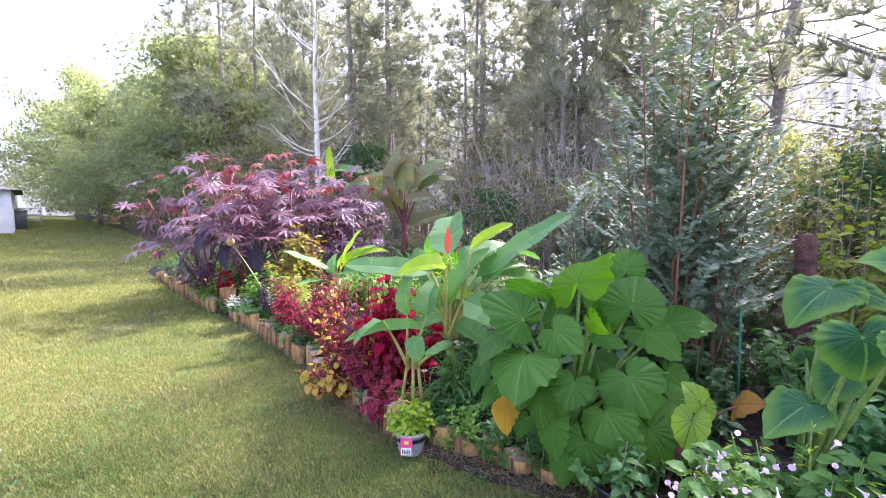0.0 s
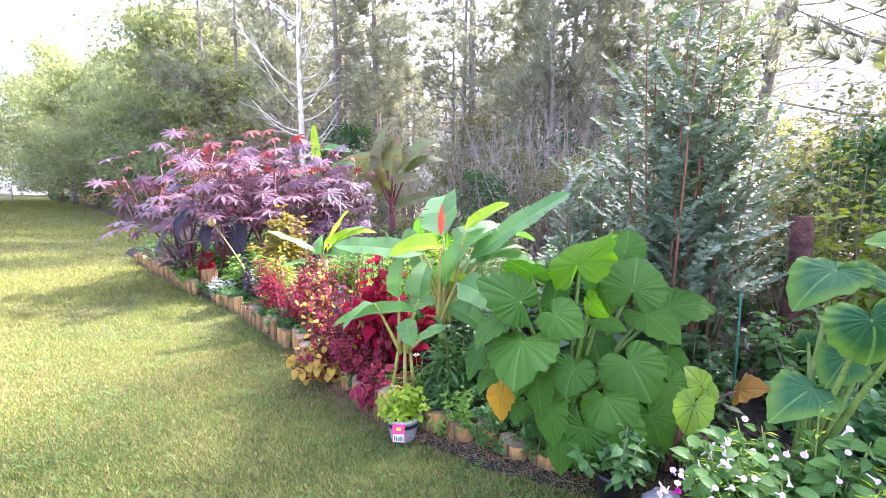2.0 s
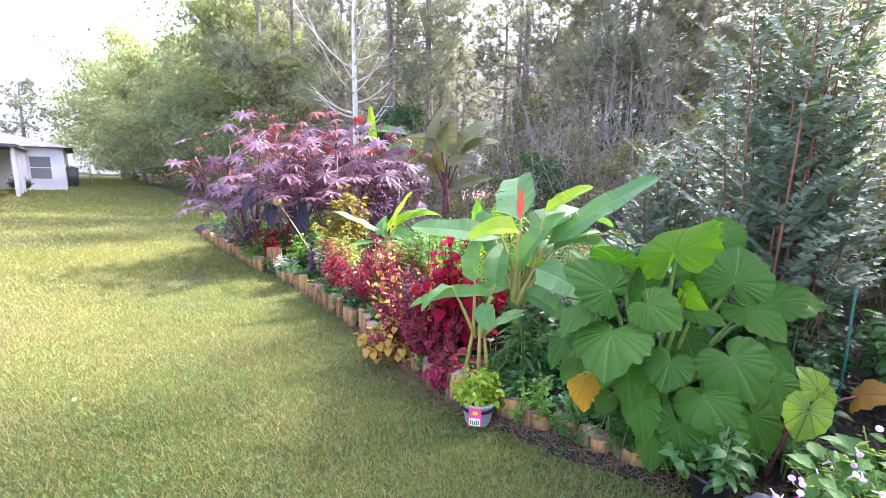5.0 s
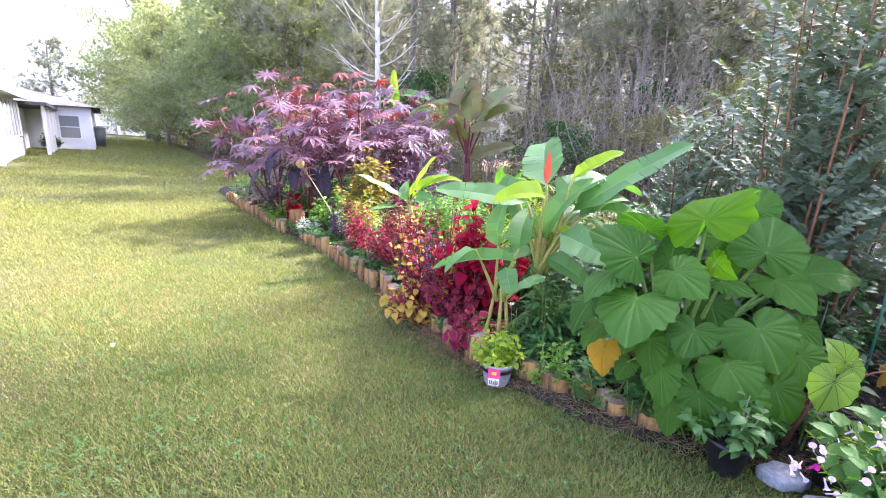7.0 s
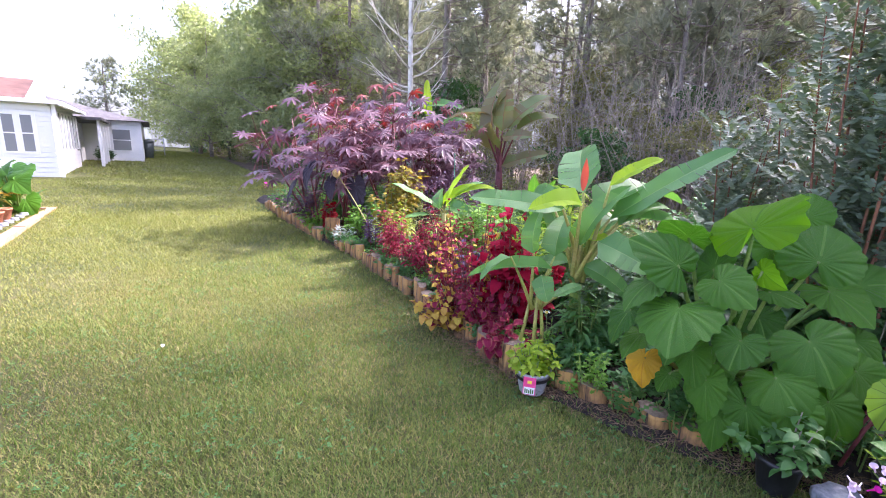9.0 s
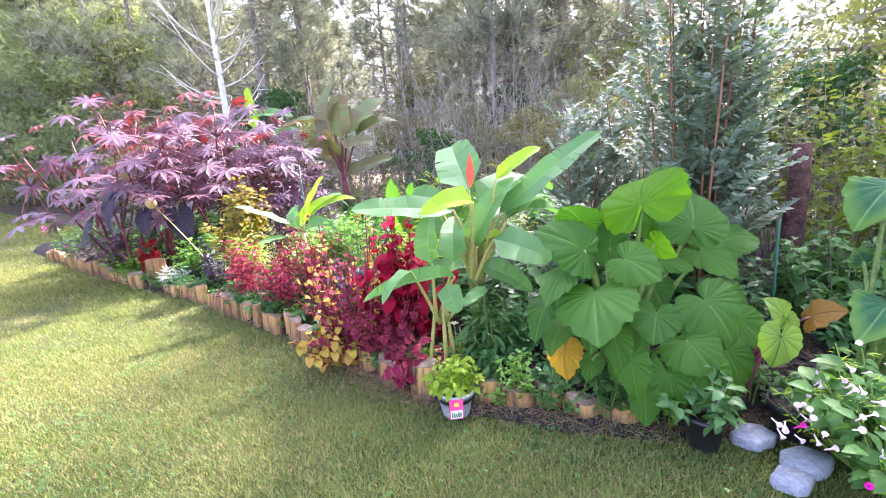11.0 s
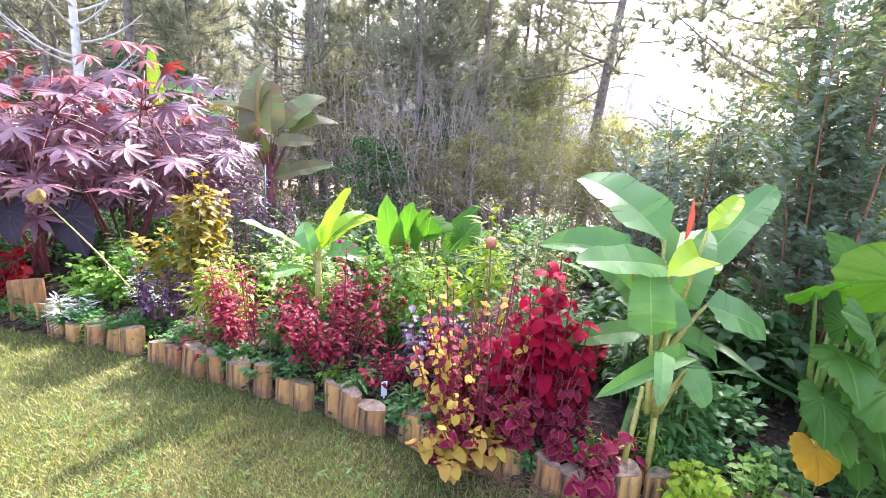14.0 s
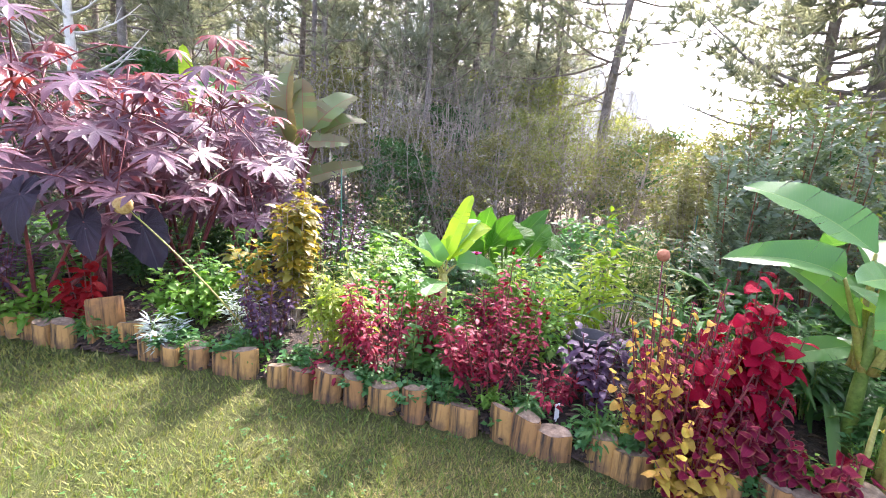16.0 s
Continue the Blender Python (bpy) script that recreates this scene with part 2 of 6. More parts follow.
def log_wood():
    m, nt, p = nodes_of("split_log_wood")
    tc, mp = nt.nodes.new("ShaderNodeTexCoord"), nt.nodes.new("ShaderNodeMapping")
    mp.inputs["Scale"].default_value = (26, 26, 2.2)
    link(nt, tc.outputs["Object"], mp.inputs[0])
    n = node(nt, "ShaderNodeTexNoise", Scale=1.0, Detail=5.0, Roughness=0.65)
    link(nt, mp.outputs[0], n.inputs["Vector"])
    info = nt.nodes.new("ShaderNodeObjectInfo")
    tone = mixc(nt, info.outputs["Random"], (0.50, 0.29, 0.09), (0.34, 0.17, 0.06))
    col = mixc(nt, ramp(nt, n.outputs[0], 0.36, 0.56), (0.045, 0.03, 0.02), tone)
    col = mixc(nt, ramp(nt, noise_of(nt, 7.0), 0.5, 0.75), col, (0.10, 0.06, 0.045))
    link(nt, col, p.inputs["Base Color"])
    p.inputs["Roughness"].default_value = 0.85
    bump_to(nt, p, n.outputs[0], 0.9, 0.012)
    return m


def lawn_turf():
    m, nt, p = nodes_of("lawn_turf")
    n1, n2, n3 = noise_of(nt, 0.9, 5), noise_of(nt, 11.0, 6, 0.7), noise_of(nt, 150.0, 4, 0.7)
    col = mixc(nt, ramp(nt, n1, 0.36, 0.66), (0.105, 0.14, 0.034), (0.23, 0.215, 0.08))
    col = mixc(nt, math_of(nt, "MULTIPLY", ramp(nt, n2, 0.52, 0.66), 0.8), col, (0.24, 0.185, 0.085))
    col = mixc(nt, math_of(nt, "MULTIPLY", ramp(nt, n3, 0.40, 0.58), 0.85), col, (0.05, 0.06, 0.017))
    link(nt, col, p.inputs["Base Color"])
    p.inputs["Roughness"].default_value = 0.9
    p.inputs["Specular IOR Level"].default_value = 0.2
    bump_to(nt, p, math_of(nt, "ADD", n3, n2), 0.9, 0.03)
    return m


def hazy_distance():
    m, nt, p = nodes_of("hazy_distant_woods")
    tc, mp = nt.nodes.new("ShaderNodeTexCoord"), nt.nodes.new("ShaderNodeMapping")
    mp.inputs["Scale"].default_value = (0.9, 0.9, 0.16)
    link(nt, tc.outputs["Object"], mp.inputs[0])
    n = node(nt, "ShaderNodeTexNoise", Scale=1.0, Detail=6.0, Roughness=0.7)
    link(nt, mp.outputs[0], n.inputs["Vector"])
    # pale grey haze of the distance put into the colour
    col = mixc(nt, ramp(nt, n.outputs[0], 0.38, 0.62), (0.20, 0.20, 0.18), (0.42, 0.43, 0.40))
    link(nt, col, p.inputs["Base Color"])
    # weak glow of the sheet itself, brightening it as hazy air would
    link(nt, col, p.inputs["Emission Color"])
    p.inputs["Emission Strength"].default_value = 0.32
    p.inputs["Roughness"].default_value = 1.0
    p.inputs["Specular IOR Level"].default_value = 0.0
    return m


M["log"], M["turf"], M["distance"] = log_wood(), lawn_turf(), hazy_distance()
M["logtop"] = surface("log_end_grain", (0.13, 0.09, 0.06), (0.3, 0.22, 0.15), 18, 0.9, 0.5, 0.006)
M["siding"] = surface("white_siding", (0.76, 0.77, 0.78), (0.82, 0.82, 0.82), 2, 0.6, 0.1)
M["trim"] = surface("white_trim", (0.78, 0.78, 0.78), (0.84, 0.84, 0.83), 2, 0.5, 0.05)
M["shingle"] = surface("grey_shingle", (0.075, 0.072, 0.078), (0.13, 0.125, 0.13), 3, 0.9, 0.5)
M["redshingle"] = surface("brown_red_shingle", (0.09, 0.045, 0.036), (0.14, 0.075, 0.06), 3, 0.9, 0.5)
M["blackplastic"] = surface("black_plastic", (0.012, 0.012, 0.014), (0.022, 0.022, 0.025), 6, 0.45, 0.1)
M["greyplastic"] = surface("grey_resin", (0.36, 0.37, 0.39), (0.46, 0.47, 0.49), 6, 0.5, 0.1)
M["terracotta"] = surface("terracotta", (0.36, 0.13, 0.07), (0.45, 0.19, 0.10), 8, 0.85, 0.2)
M["label"] = surface("pink_label", (0.75, 0.06, 0.22), (0.8, 0.09, 0.27), 5, 0.4, 0.02)
M["white"] = surface("white_print", (0.78, 0.78, 0.78), (0.84, 0.84, 0.84), 5, 0.5, 0.02)
M["yellowprint"] = surface("yellow_print", (0.8, 0.6, 0.05), (0.85, 0.66, 0.08), 5, 0.5, 0.02)
M["stone"] = surface("stepping_stone", (0.22, 0.235, 0.27), (0.34, 0.36, 0.40), 6, 0.75, 0.5)
M["stake"] = surface("green_stake", (0.01, 0.09, 0.05), (0.02, 0.14, 0.08), 10, 0.5, 0.2)
M["timber"] = surface("landscape_timber", (0.36, 0.17, 0.10), (0.46, 0.26, 0.17), 5, 0.85, 0.5)
M["screen"] = surface("dark_screen", (0.10, 0.11, 0.12), (0.16, 0.17, 0.18), 4, 0.4, 0.05)
M["gold"] = surface("dried_seed_head", (0.5, 0.33, 0.12), (0.62, 0.45, 0.2), 40, 0.9, 0.9, 0.006)
M["redspike"] = leafy("red_flower_bract", (0.5, 0.10, 0.06), (0.62, 0.16, 0.09), 0.3, 0.4, 0.5, through_col=(1.5, 0.7, 0.5))
M["stumpwood"] = surface("reddish_rotten_wood", (0.05, 0.022, 0.018), (0.15, 0.065, 0.05), 12, 0.95, 1.0, 0.03)
M["greenpaint"] = surface("green_painted_metal", (0.02, 0.25, 0.14), (0.03, 0.3, 0.18), 5, 0.4, 0.05)
M["yellowpaint"] = surface("yellow_painted_board", (0.7, 0.6, 0.06), (0.78, 0.66, 0.1), 5, 0.6, 0.05)
M["bin"] = surface("grey_green_bin", (0.06, 0.08, 0.08), (0.09, 0.11, 0.11), 5, 0.5, 0.05)
glass, nt_, p_ = nodes_of("window_glass")
p_.inputs["Base Color"].default_value, p_.inputs["Roughness"].default_value = (0.22, 0.23, 0.245, 1), 0.08
M["glass"] = glass


# ---- geometry helpers ----
class Build:
    """Collects vertices, faces and texture coordinates for one mesh."""

    def __init__(self):
        self.v, self.f, self.uv, self.n = [], [], [], 0

    def add(self, shape, m=None):
        v, f, uv = shape
        if m is not None:
            a = np.array(m)
            v = v @ a[:3, :3].T + a[:3, 3]
        self.v.append(v)
        self.uv.append(uv)
        self.f.extend([tuple(i + self.n for i in q) for q in f])
        self.n += len(v)
        return self

    def mesh(self, name, material, smooth=True):
        me = bpy.data.meshes.new(name)
        v = np.concatenate(self.v) if self.v else np.zeros((0, 3))
        uv = np.concatenate(self.uv) if self.uv else np.zeros((0, 2))
        me.from_pydata(v.tolist(), [], self.f)
        layer = me.uv_layers.new(name="UVMap")
        loops = np.zeros(len(me.loops), dtype=np.int32)
        me.loops.foreach_get("vertex_index", loops)
        layer.data.foreach_set("uv", uv[loops].astype(np.float32).ravel())
        me.materials.append(M[material])
        if smooth:
            me.shade_smooth()
        me.update()
        return me


def part(name, build, material, parent, label="", smooth=True):
    """One mesh object under a thing or a part."""
    me = build if isinstance(build, bpy.types.Mesh) else build.mesh(name, material, smooth)
    ob = new(name, me)
    ob.parent = parent
    if label:
        ob["label"] = label
    return ob


def thing(name, at, label, category, group="", kind=""):
    ob = new(name)
    ob.location = at
    ob.empty_display_size = 0.1
    return tagged(ob, label, category, group, kind)


def solid(name, build, material, label, category="", group="", kind="", smooth=True):
    return tagged(new(name, build.mesh(name, material, smooth)), label, category, group, kind)


def aim(at, way, up=(0, 0, 1), size=1.0):
    """A pose at a place, its y along way and its z near up."""
    y = Vector(way).normalized()
    x = y.cross(Vector(up))
    if x.length < 1e-3:
        x = y.cross(Vector((0.3, 1, 0.1)))
    x.normalize()
    z = x.cross(y)
    m = Matrix((x, y, z)).transposed().to_4x4()
    return Matrix.Translation(Vector(at)) @ m @ Matrix.Scale(size, 4)


def blade(n=4, width=0.4, fold=0.15, droop=0.25, shape="oval", wave=0.0, seed=0):
    """A leaf of length 1 along y, flat side up, folded at its midrib and drooping to its tip."""
    rnd = random.Random(seed)
    v, uv, f = [], [], []
    for i in range(n + 1):
        t = i / n
        if shape == "oval":
            w = math.sin(math.pi * min(1, t * 0.97 + 0.03) ** 0.8)
        elif shape == "strap":
            w = min(1, t * 6 + 0.25) * (1 - t ** 6)
        elif shape == "spear":
            w = (1 - t) ** 0.75 * min(1, t * 5 + 0.1)
        else:
            w = min(1, (t * 5.5 + 0.08)) * math.sqrt(max(0, 1 - t ** 3.2))
        w *= width / 2
        z = -droop * t * t
        y = t * (1 - 0.3 * abs(droop) * t)
        e = wave * rnd.uniform(-1, 1)
        v += [(-w, y, z + fold * w + e), (0, y, z), (w, y, z + fold * w + wave * rnd.uniform(-1, 1))]
        uv += [(0, t), (0.5, t), (1, t)]
    for i in range(n):
        a = 3 * i
        f += [(a, a + 1, a + 4, a + 3), (a + 1, a + 2, a + 5, a + 4)]
    return np.array(v), f, np.array(uv)


def chip_leaf(width=0.5, fold=0.2):
    """The smallest leaf: four points, two triangles folded at the midrib."""
    w = width / 2
    return np.array([(0, 0, 0), (w, 0.45, fold * w), (0, 1, -0.1), (-w, 0.45, fold * w)]), [(0, 1, 2), (0, 2, 3)], np.array([(0.5, 0), (1, 0.5), (0.5, 1), (0, 0.5)])


HEART_ANGLES = (0, 8, 18, 30, 45, 70, 100, 130, 150, 163, 172, 180)
HEART_RADII = (1.0, 0.95, 0.88, 0.81, 0.75, 0.67, 0.62, 0.60, 0.56, 0.45, 0.22, 0.03)


def heart(n=56, rings=6, ruffle=0.02, cup=0.12, droop=0.35, ribs=14, width=0.8, seed=0):
    """A heart-shaped leaf: stalk at the origin, tip at y = 1, two lobes behind, ribs that fan out to a scalloped margin."""
    rnd = random.Random(seed)
    v, uv, f = [(0, 0, 0)], [(0.5, 0.5)], []
    sway = [rnd.uniform(0, 6.283) for _ in range(3)]
    bow, curl = rnd.uniform(0.1, 0.7), rnd.uniform(0.7, 1.5)
    for r in range(1, rings + 1):
        k = r / rings
        for i in range(n):
            a = 2 * math.pi * i / n
            off = min(a, 2 * math.pi - a)
            rad = float(np.interp(math.degrees(off), HEART_ANGLES, HEART_RADII))
            fan = math.cos(off * ribs)
            rad *= 1 - 0.03 * (1 - fan) * min(1, off * 2)
            px, py = math.sin(a) * rad * width * 1.02 * k, math.cos(a) * rad * k
            wave = -ruffle * 0.4 * fan * min(1, k * 1.3) * min(1, off * 3 + 0.3)
            margin = ruffle * 2.2 * k ** 3 * (0.9 * math.sin(a * 3 + sway[0]) + 0.35 * math.sin(a * 7 + sway[1]) + 0.3 * math.sin(a * 12 + sway[2]))
            z = cup * abs(px) - bow * px * px - curl * droop * max(0, py) ** 2 - 0.6 * droop * min(0, py) ** 2 + wave + margin
            v.append((px, py, z))
            uv.append((0.5 + 0.5 * k, off / math.pi))
    for i in range(n):
        f.append((0, 1 + i, 1 + (i + 1) % n))
    for r in range(rings - 1):
        for i in range(n):
            a, b = 1 + r * n + i, 1 + r * n + (i + 1) % n
            f.append((a, a + n, b + n, b))
    v = np.array(v)
    v[:, 0] *= -1
    return v, f, np.array(uv)


def torn_leaf(seed=0, panels=9, width=0.3, droop=0.2, fold=0.3, tear=0.5):
    """A banana leaf of length 1: two halves in panels, torn apart here and there along the side veins."""
    rnd = random.Random(seed)
    v, uv, f = [], [], []
    n = 18
    cuts = {s: sorted(rnd.sample(range(3, n - 1), panels // 2)) if tear else [] for s in (-1, 1)}

    def half(t):
        return width / 2 * min(1, t * 5.5 + 0.08) * math.sqrt(max(0, 1 - t ** 3.2))

    for s in (-1, 1):
        drop = rnd.uniform(-0.1, 0.25) * tear
        row = None
        for i in range(n + 1):
            t = i / n
            for turn in ((0, 1) if i in cuts[s] else (0,)):
                if turn:
                    drop = rnd.uniform(-0.15, 0.5) * tear
                w = half(t)
                y, z = t * (1 - 0.3 * abs(droop) * t), -droop * t * t
                skew = (0.018 if turn else -0.018) * tear if i in cuts[s] else 0
                wob = 0.012 * math.sin(17 * t + seed * 2 + s)
                a = len(v)
                v += [(0, y, z), (s * w * 0.55, y + skew * 0.4 + 0.03 * w, z + fold * w * 0.55 + wob * 0.5), (s * w, y + skew + 0.08 * w, z + fold * w - drop * w * 0.7 + wob)]
                uv += [(0.5, t), (0.5 + s * 0.275, t), (0.5 + s * 0.5, t)]
                if row is not None and not turn:
                    q = [(row, row + 1, a + 1, a), (row + 1, row + 2, a + 2, a + 1)]
                    f += q if s > 0 else [tuple(reversed(k)) for k in q]
                row = a
    return np.array(v), f, np.array(uv)


def palmate(lobes=8, seed=0, droop=0.3):
    """A star-shaped leaf of pointed lobes joined round its stalk."""
    rnd = random.Random(seed)
    v, uv, f = [(0, 0, 0)], [(0.5, 0.0)], []
    span = 1.72 * math.pi
    for i in range(lobes):
        a = -span / 2 + span * (i + 0.5) / lobes
        long = (0.62 + 0.38 * math.cos(a * 0.5)) * rnd.uniform(0.92, 1.05)
        half = span / lobes / 2
        base = len(v)
        for (da, r, z, s) in ((-half, 0.30, 0.0, 0.15), (-half * 0.62, 0.62, 0.02, 0.1), (0, 0.34, -0.03, 0.5), (half * 0.62, 0.62, 0.02, 0.9), (half, 0.30, 0.0, 0.85), (0, 0.66, -0.03, 0.5), (0, 1.0, 0.0, 0.5)):
            rr = r * long
            v.append((math.sin(a + da) * rr, math.cos(a + da) * rr, z - droop * rr * rr))
            uv.append((s, r))
        b = base
        f += [(0, b + 2, b), (0, b + 4, b + 2), (b, b + 2, b + 5, b + 1), (b + 2, b + 4, b + 3, b + 5), (b + 1, b + 5, b + 6), (b + 5, b + 3, b + 6)]
    return np.array(v), f, np.array(uv)


def tube(points, r0, r1, sides=6, cap=True):
    """A tapered tube along points."""
    pts = [Vector(p) for p in points]
    v, uv, f = [], [], []
    n = len(pts)
    for i, p in enumerate(pts):
        d = (pts[min(i + 1, n - 1)] - pts[max(i - 1, 0)]).normalized()
        x = d.cross(Vector((0.31, 0.87, 0.13))).normalized()
        y = d.cross(x)
        t = i / max(1, n - 1)
        r = r0 + (r1 - r0) * t
        for k in range(sides):
            a = 2 * math.pi * k / sides
            v.append(tuple(p + x * (r * math.cos(a)) + y * (r * math.sin(a))))
            uv.append((k / sides, t))
    for i in range(n - 1):
        for k in range(sides):
            a, b = i * sides + k, i * sides + (k + 1) % sides
            f.append((a, b, b + sides, a + sides))
    if cap:
        f.append(tuple(range((n - 1) * sides, n * sides)))
        f.append(tuple(reversed(range(sides))))
    return np.array(v), f, np.array(uv)


def bend(a, b, sag=0.0, n=5, side=(0, 0, 1)):
    """Points on a bow from a to b that rises by sag at its middle."""
    a, b, side = Vector(a), Vector(b), Vector(side)
    return [a.lerp(b, i / n) + side * (sag * 4 * (i / n) * (1 - i / n)) for i in range(n + 1)]


def box(x0, y0, z0, x1, y1, z1):
    v = np.array([(x, y, z) for x in (x0, x1) for y in (y0, y1) for z in (z0, z1)], dtype=float)
    return v, [(0, 1, 3, 2), (4, 6, 7, 5), (0, 4, 5, 1), (2, 3, 7, 6), (0, 2, 6, 4), (1, 5, 7, 3)], np.zeros((8, 2))


def lathe(profile, sides=24):
    v, uv, f = [], [], []
    for j, (r, z) in enumerate(profile):
        for k in range(sides):
            a = 2 * math.pi * k / sides
            v.append((r * math.cos(a), r * math.sin(a), z))
            uv.append((k / sides, j / len(profile)))
    for j in range(len(profile) - 1):
        for k in range(sides):
            a, b = j * sides + k, j * sides + (k + 1) % sides
            f.append((a, b, b + sides, a + sides))
    return np.array(v), f, np.array(uv)


def ball(r, seed=0, rough=0.1, seg=10):
    rnd = random.Random(seed)
    v, f, uv = lathe([(r * math.sin(math.pi * j / seg) * 1.0 + 1e-4, -r * math.cos(math.pi * j / seg)) for j in range(seg + 1)], seg * 2)
    v = v * np.array([[1 + rough * rnd.uniform(-1, 1)] for _ in v])
    return v, f, uv


def rand_way(rnd, up=0.0):
    while True:
        d = Vector((rnd.uniform(-1, 1), rnd.uniform(-1, 1), rnd.uniform(-1, 1)))
        if 0.1 < d.length < 1:
            d.normalize()
            d.z += up
            return d.normalized()


# ---- ground ----
def lift(x, y):
    """The lawn is level by the border and rises gently towards the houses."""
    d = max(0.0, -x - 5.0)
    return 0.03 * d * d / (d + 3.0) + 0.02 * math.sin(x * 0.9) * math.sin(y * 0.7)


def ground_sheet():
    b = Build()
    v, f = [], []
    rings = [0.0] + [0.35 * 1.085 ** i for i in range(1, 105)]
    n = 72
    for r in rings:
        for k in range(n):
            a = 2 * math.pi * k / n
            x, y = r * math.cos(a) - 1, r * math.sin(a) + 2
            v.append((x, y, lift(max(x, -45), max(-60, min(60, y))) - 0.01))
    for i in range(len(rings) - 1):
        for k in range(n):
            a, c = i * n + k, i * n + (k + 1) % n
            f.append((a, a + n, c + n, c))
    b.add((np.array(v), f, np.zeros((len(v), 2))))
    solid("ground", b, "turf", "mown lawn of mixed grass and clover, patchy and dry in places", "lawn", kind="structure")


ground_sheet()

# the line of the log edging, from the far end to the near one
EDGE = [(-7.2, 10.6), (-5.3, 8.5), (-3.85, 6.95), (-3.2, 6.25), (-2.55, 5.64), (-2.1, 5.14), (-1.66, 4.55), (-1.34, 4.2), (-1.05, 3.8), (-0.75, 3.38),
        (-0.42, 2.93), (-0.12, 2.75), (0.22, 2.56), (0.58, 2.33), (0.85, 2.24), (1.25, 2.2), (1.9, 1.6), (2.6, 0.2), (3.2, -2.0)]


def edge_at(s):
    """A point of the edging at a length s from its far end, and the way inwards."""
    for a, b in zip(EDGE, EDGE[1:]):
        d = math.dist(a, b)
        if s <= d or b == EDGE[-1]:
            k = s / d
            n = Vector((a[1] - b[1], b[0] - a[0], 0)).normalized()
            return Vector((a[0] + (b[0] - a[0]) * k, a[1] + (b[1] - a[1]) * k, 0)), n
        s -= d


EDGE_LONG = sum(math.dist(a, b) for a, b in zip(EDGE, EDGE[1:]))
DEEP = [0.0, 0.06, 0.2, 0.5, 0.9, 1.4, 2.0, 2.6, 3.2, 4.0]


def bed_height(d, s):
    h = 0.02 + 0.12 * min(1, d / 0.12)
    return h + 0.03 * noise.noise((d * 2, s * 1.5, 0)) - 0.03 * max(0, d - 2.6)


def bed_sheet():
    b, v, f = Build(), [], []
    steps = 90
    for i in range(steps + 1):
        s = EDGE_LONG * i / steps
        p, n = edge_at(s)
        for d in DEEP:
            q = p + Vector((0.62, 0.78, 0)) * d
            v.append((q.x, q.y, bed_height(d, s)))
    k = len(DEEP)
    for i in range(steps):
        for j in range(k - 1):
            a = i * k + j
            f.append((a, a + 1, a + k + 1, a + k))
    b.add((np.array(v), f, np.zeros((len(v), 2))))
    solid("flower_bed_soil", b, "soil", "raised flower bed of dark damp mulch", "soil", kind="structure")


bed_sheet()


def woodland_floor():
    b, v, f = Build(), [], []
    xs, ys = [-34 + 2.0 * i for i in range(45)], [0.6 * i ** 1.32 for i in range(28)]
    for x in xs:
        near = 9.6 + max(0, -x - 4) * 1.1 - max(0, x) * 0.6
        for y in ys:
            yy = near + y
            v.append((x, yy, lift(x, yy) + 0.015 + 0.08 * noise.noise((x * 0.4, yy * 0.4, 3)) * min(1, y)))
    k = len(ys)
    for i in range(len(xs) - 1):
        for j in range(k - 1):
            a = i * k + j
            f.append((a, a + k, a + k + 1, a + 1))
    b.add((np.array(v), f, np.zeros((len(v), 2))))
    solid("woodland_floor", b, "litter", "woodland floor covered in brown leaf litter", "forest floor", kind="structure")


woodland_floor()


# ---- log edging ----
def log_round(at, r, h, lean, seed, turn=0.0):
    rnd = random.Random(seed)
    th = thing("edging_log", at, "short upright split log of stripped tan wood edging the bed", "log", "log edging")
    th.rotation_euler = (rnd.uniform(-lean, lean), rnd.uniform(-lean, lean), turn + rnd.uniform(-0.25, 0.25))
    b, n = Build(), 14
    v, f, uv = [], [], []
    flat = rnd.uniform(0.42, 0.75)
    rads = [r * rnd.uniform(0.88, 1.1) for _ in range(n)]
    for z, k in ((-0.06, 1.04), (h * 0.3, 1.0), (h * 0.7, 0.98), (h - 0.008, 0.97), (h, 0.9)):
        for i in range(n):
            a = 2 * math.pi * i / n
            q = rads[i] * k * rnd.uniform(0.97, 1.03)
            v.append((q * math.cos(a), q * math.sin(a) * flat, z + (0.015 * math.sin(a + seed) if z > 0.1 else 0)))
    for j in range(4):
        for i in range(n):
            a, c = j * n + i, j * n + (i + 1) % n
            f.append((a, c, c + n, a + n))
    b.add((np.array(v), f, np.zeros((len(v), 2))))
    part("log_body", b, "log", th)
    top = Build()
    tv = [(0, 0, h + 0.002)] + [(x * 0.995, y * 0.995, z + 0.002) for x, y, z in v[-n:]]
    top.add((np.array(tv), [(0, 1 + i, 1 + (i + 1) % n) for i in range(n)], np.zeros((n + 1, 2))))
    part("cut_end", top, "logtop", th, "weathered cut end of the log")


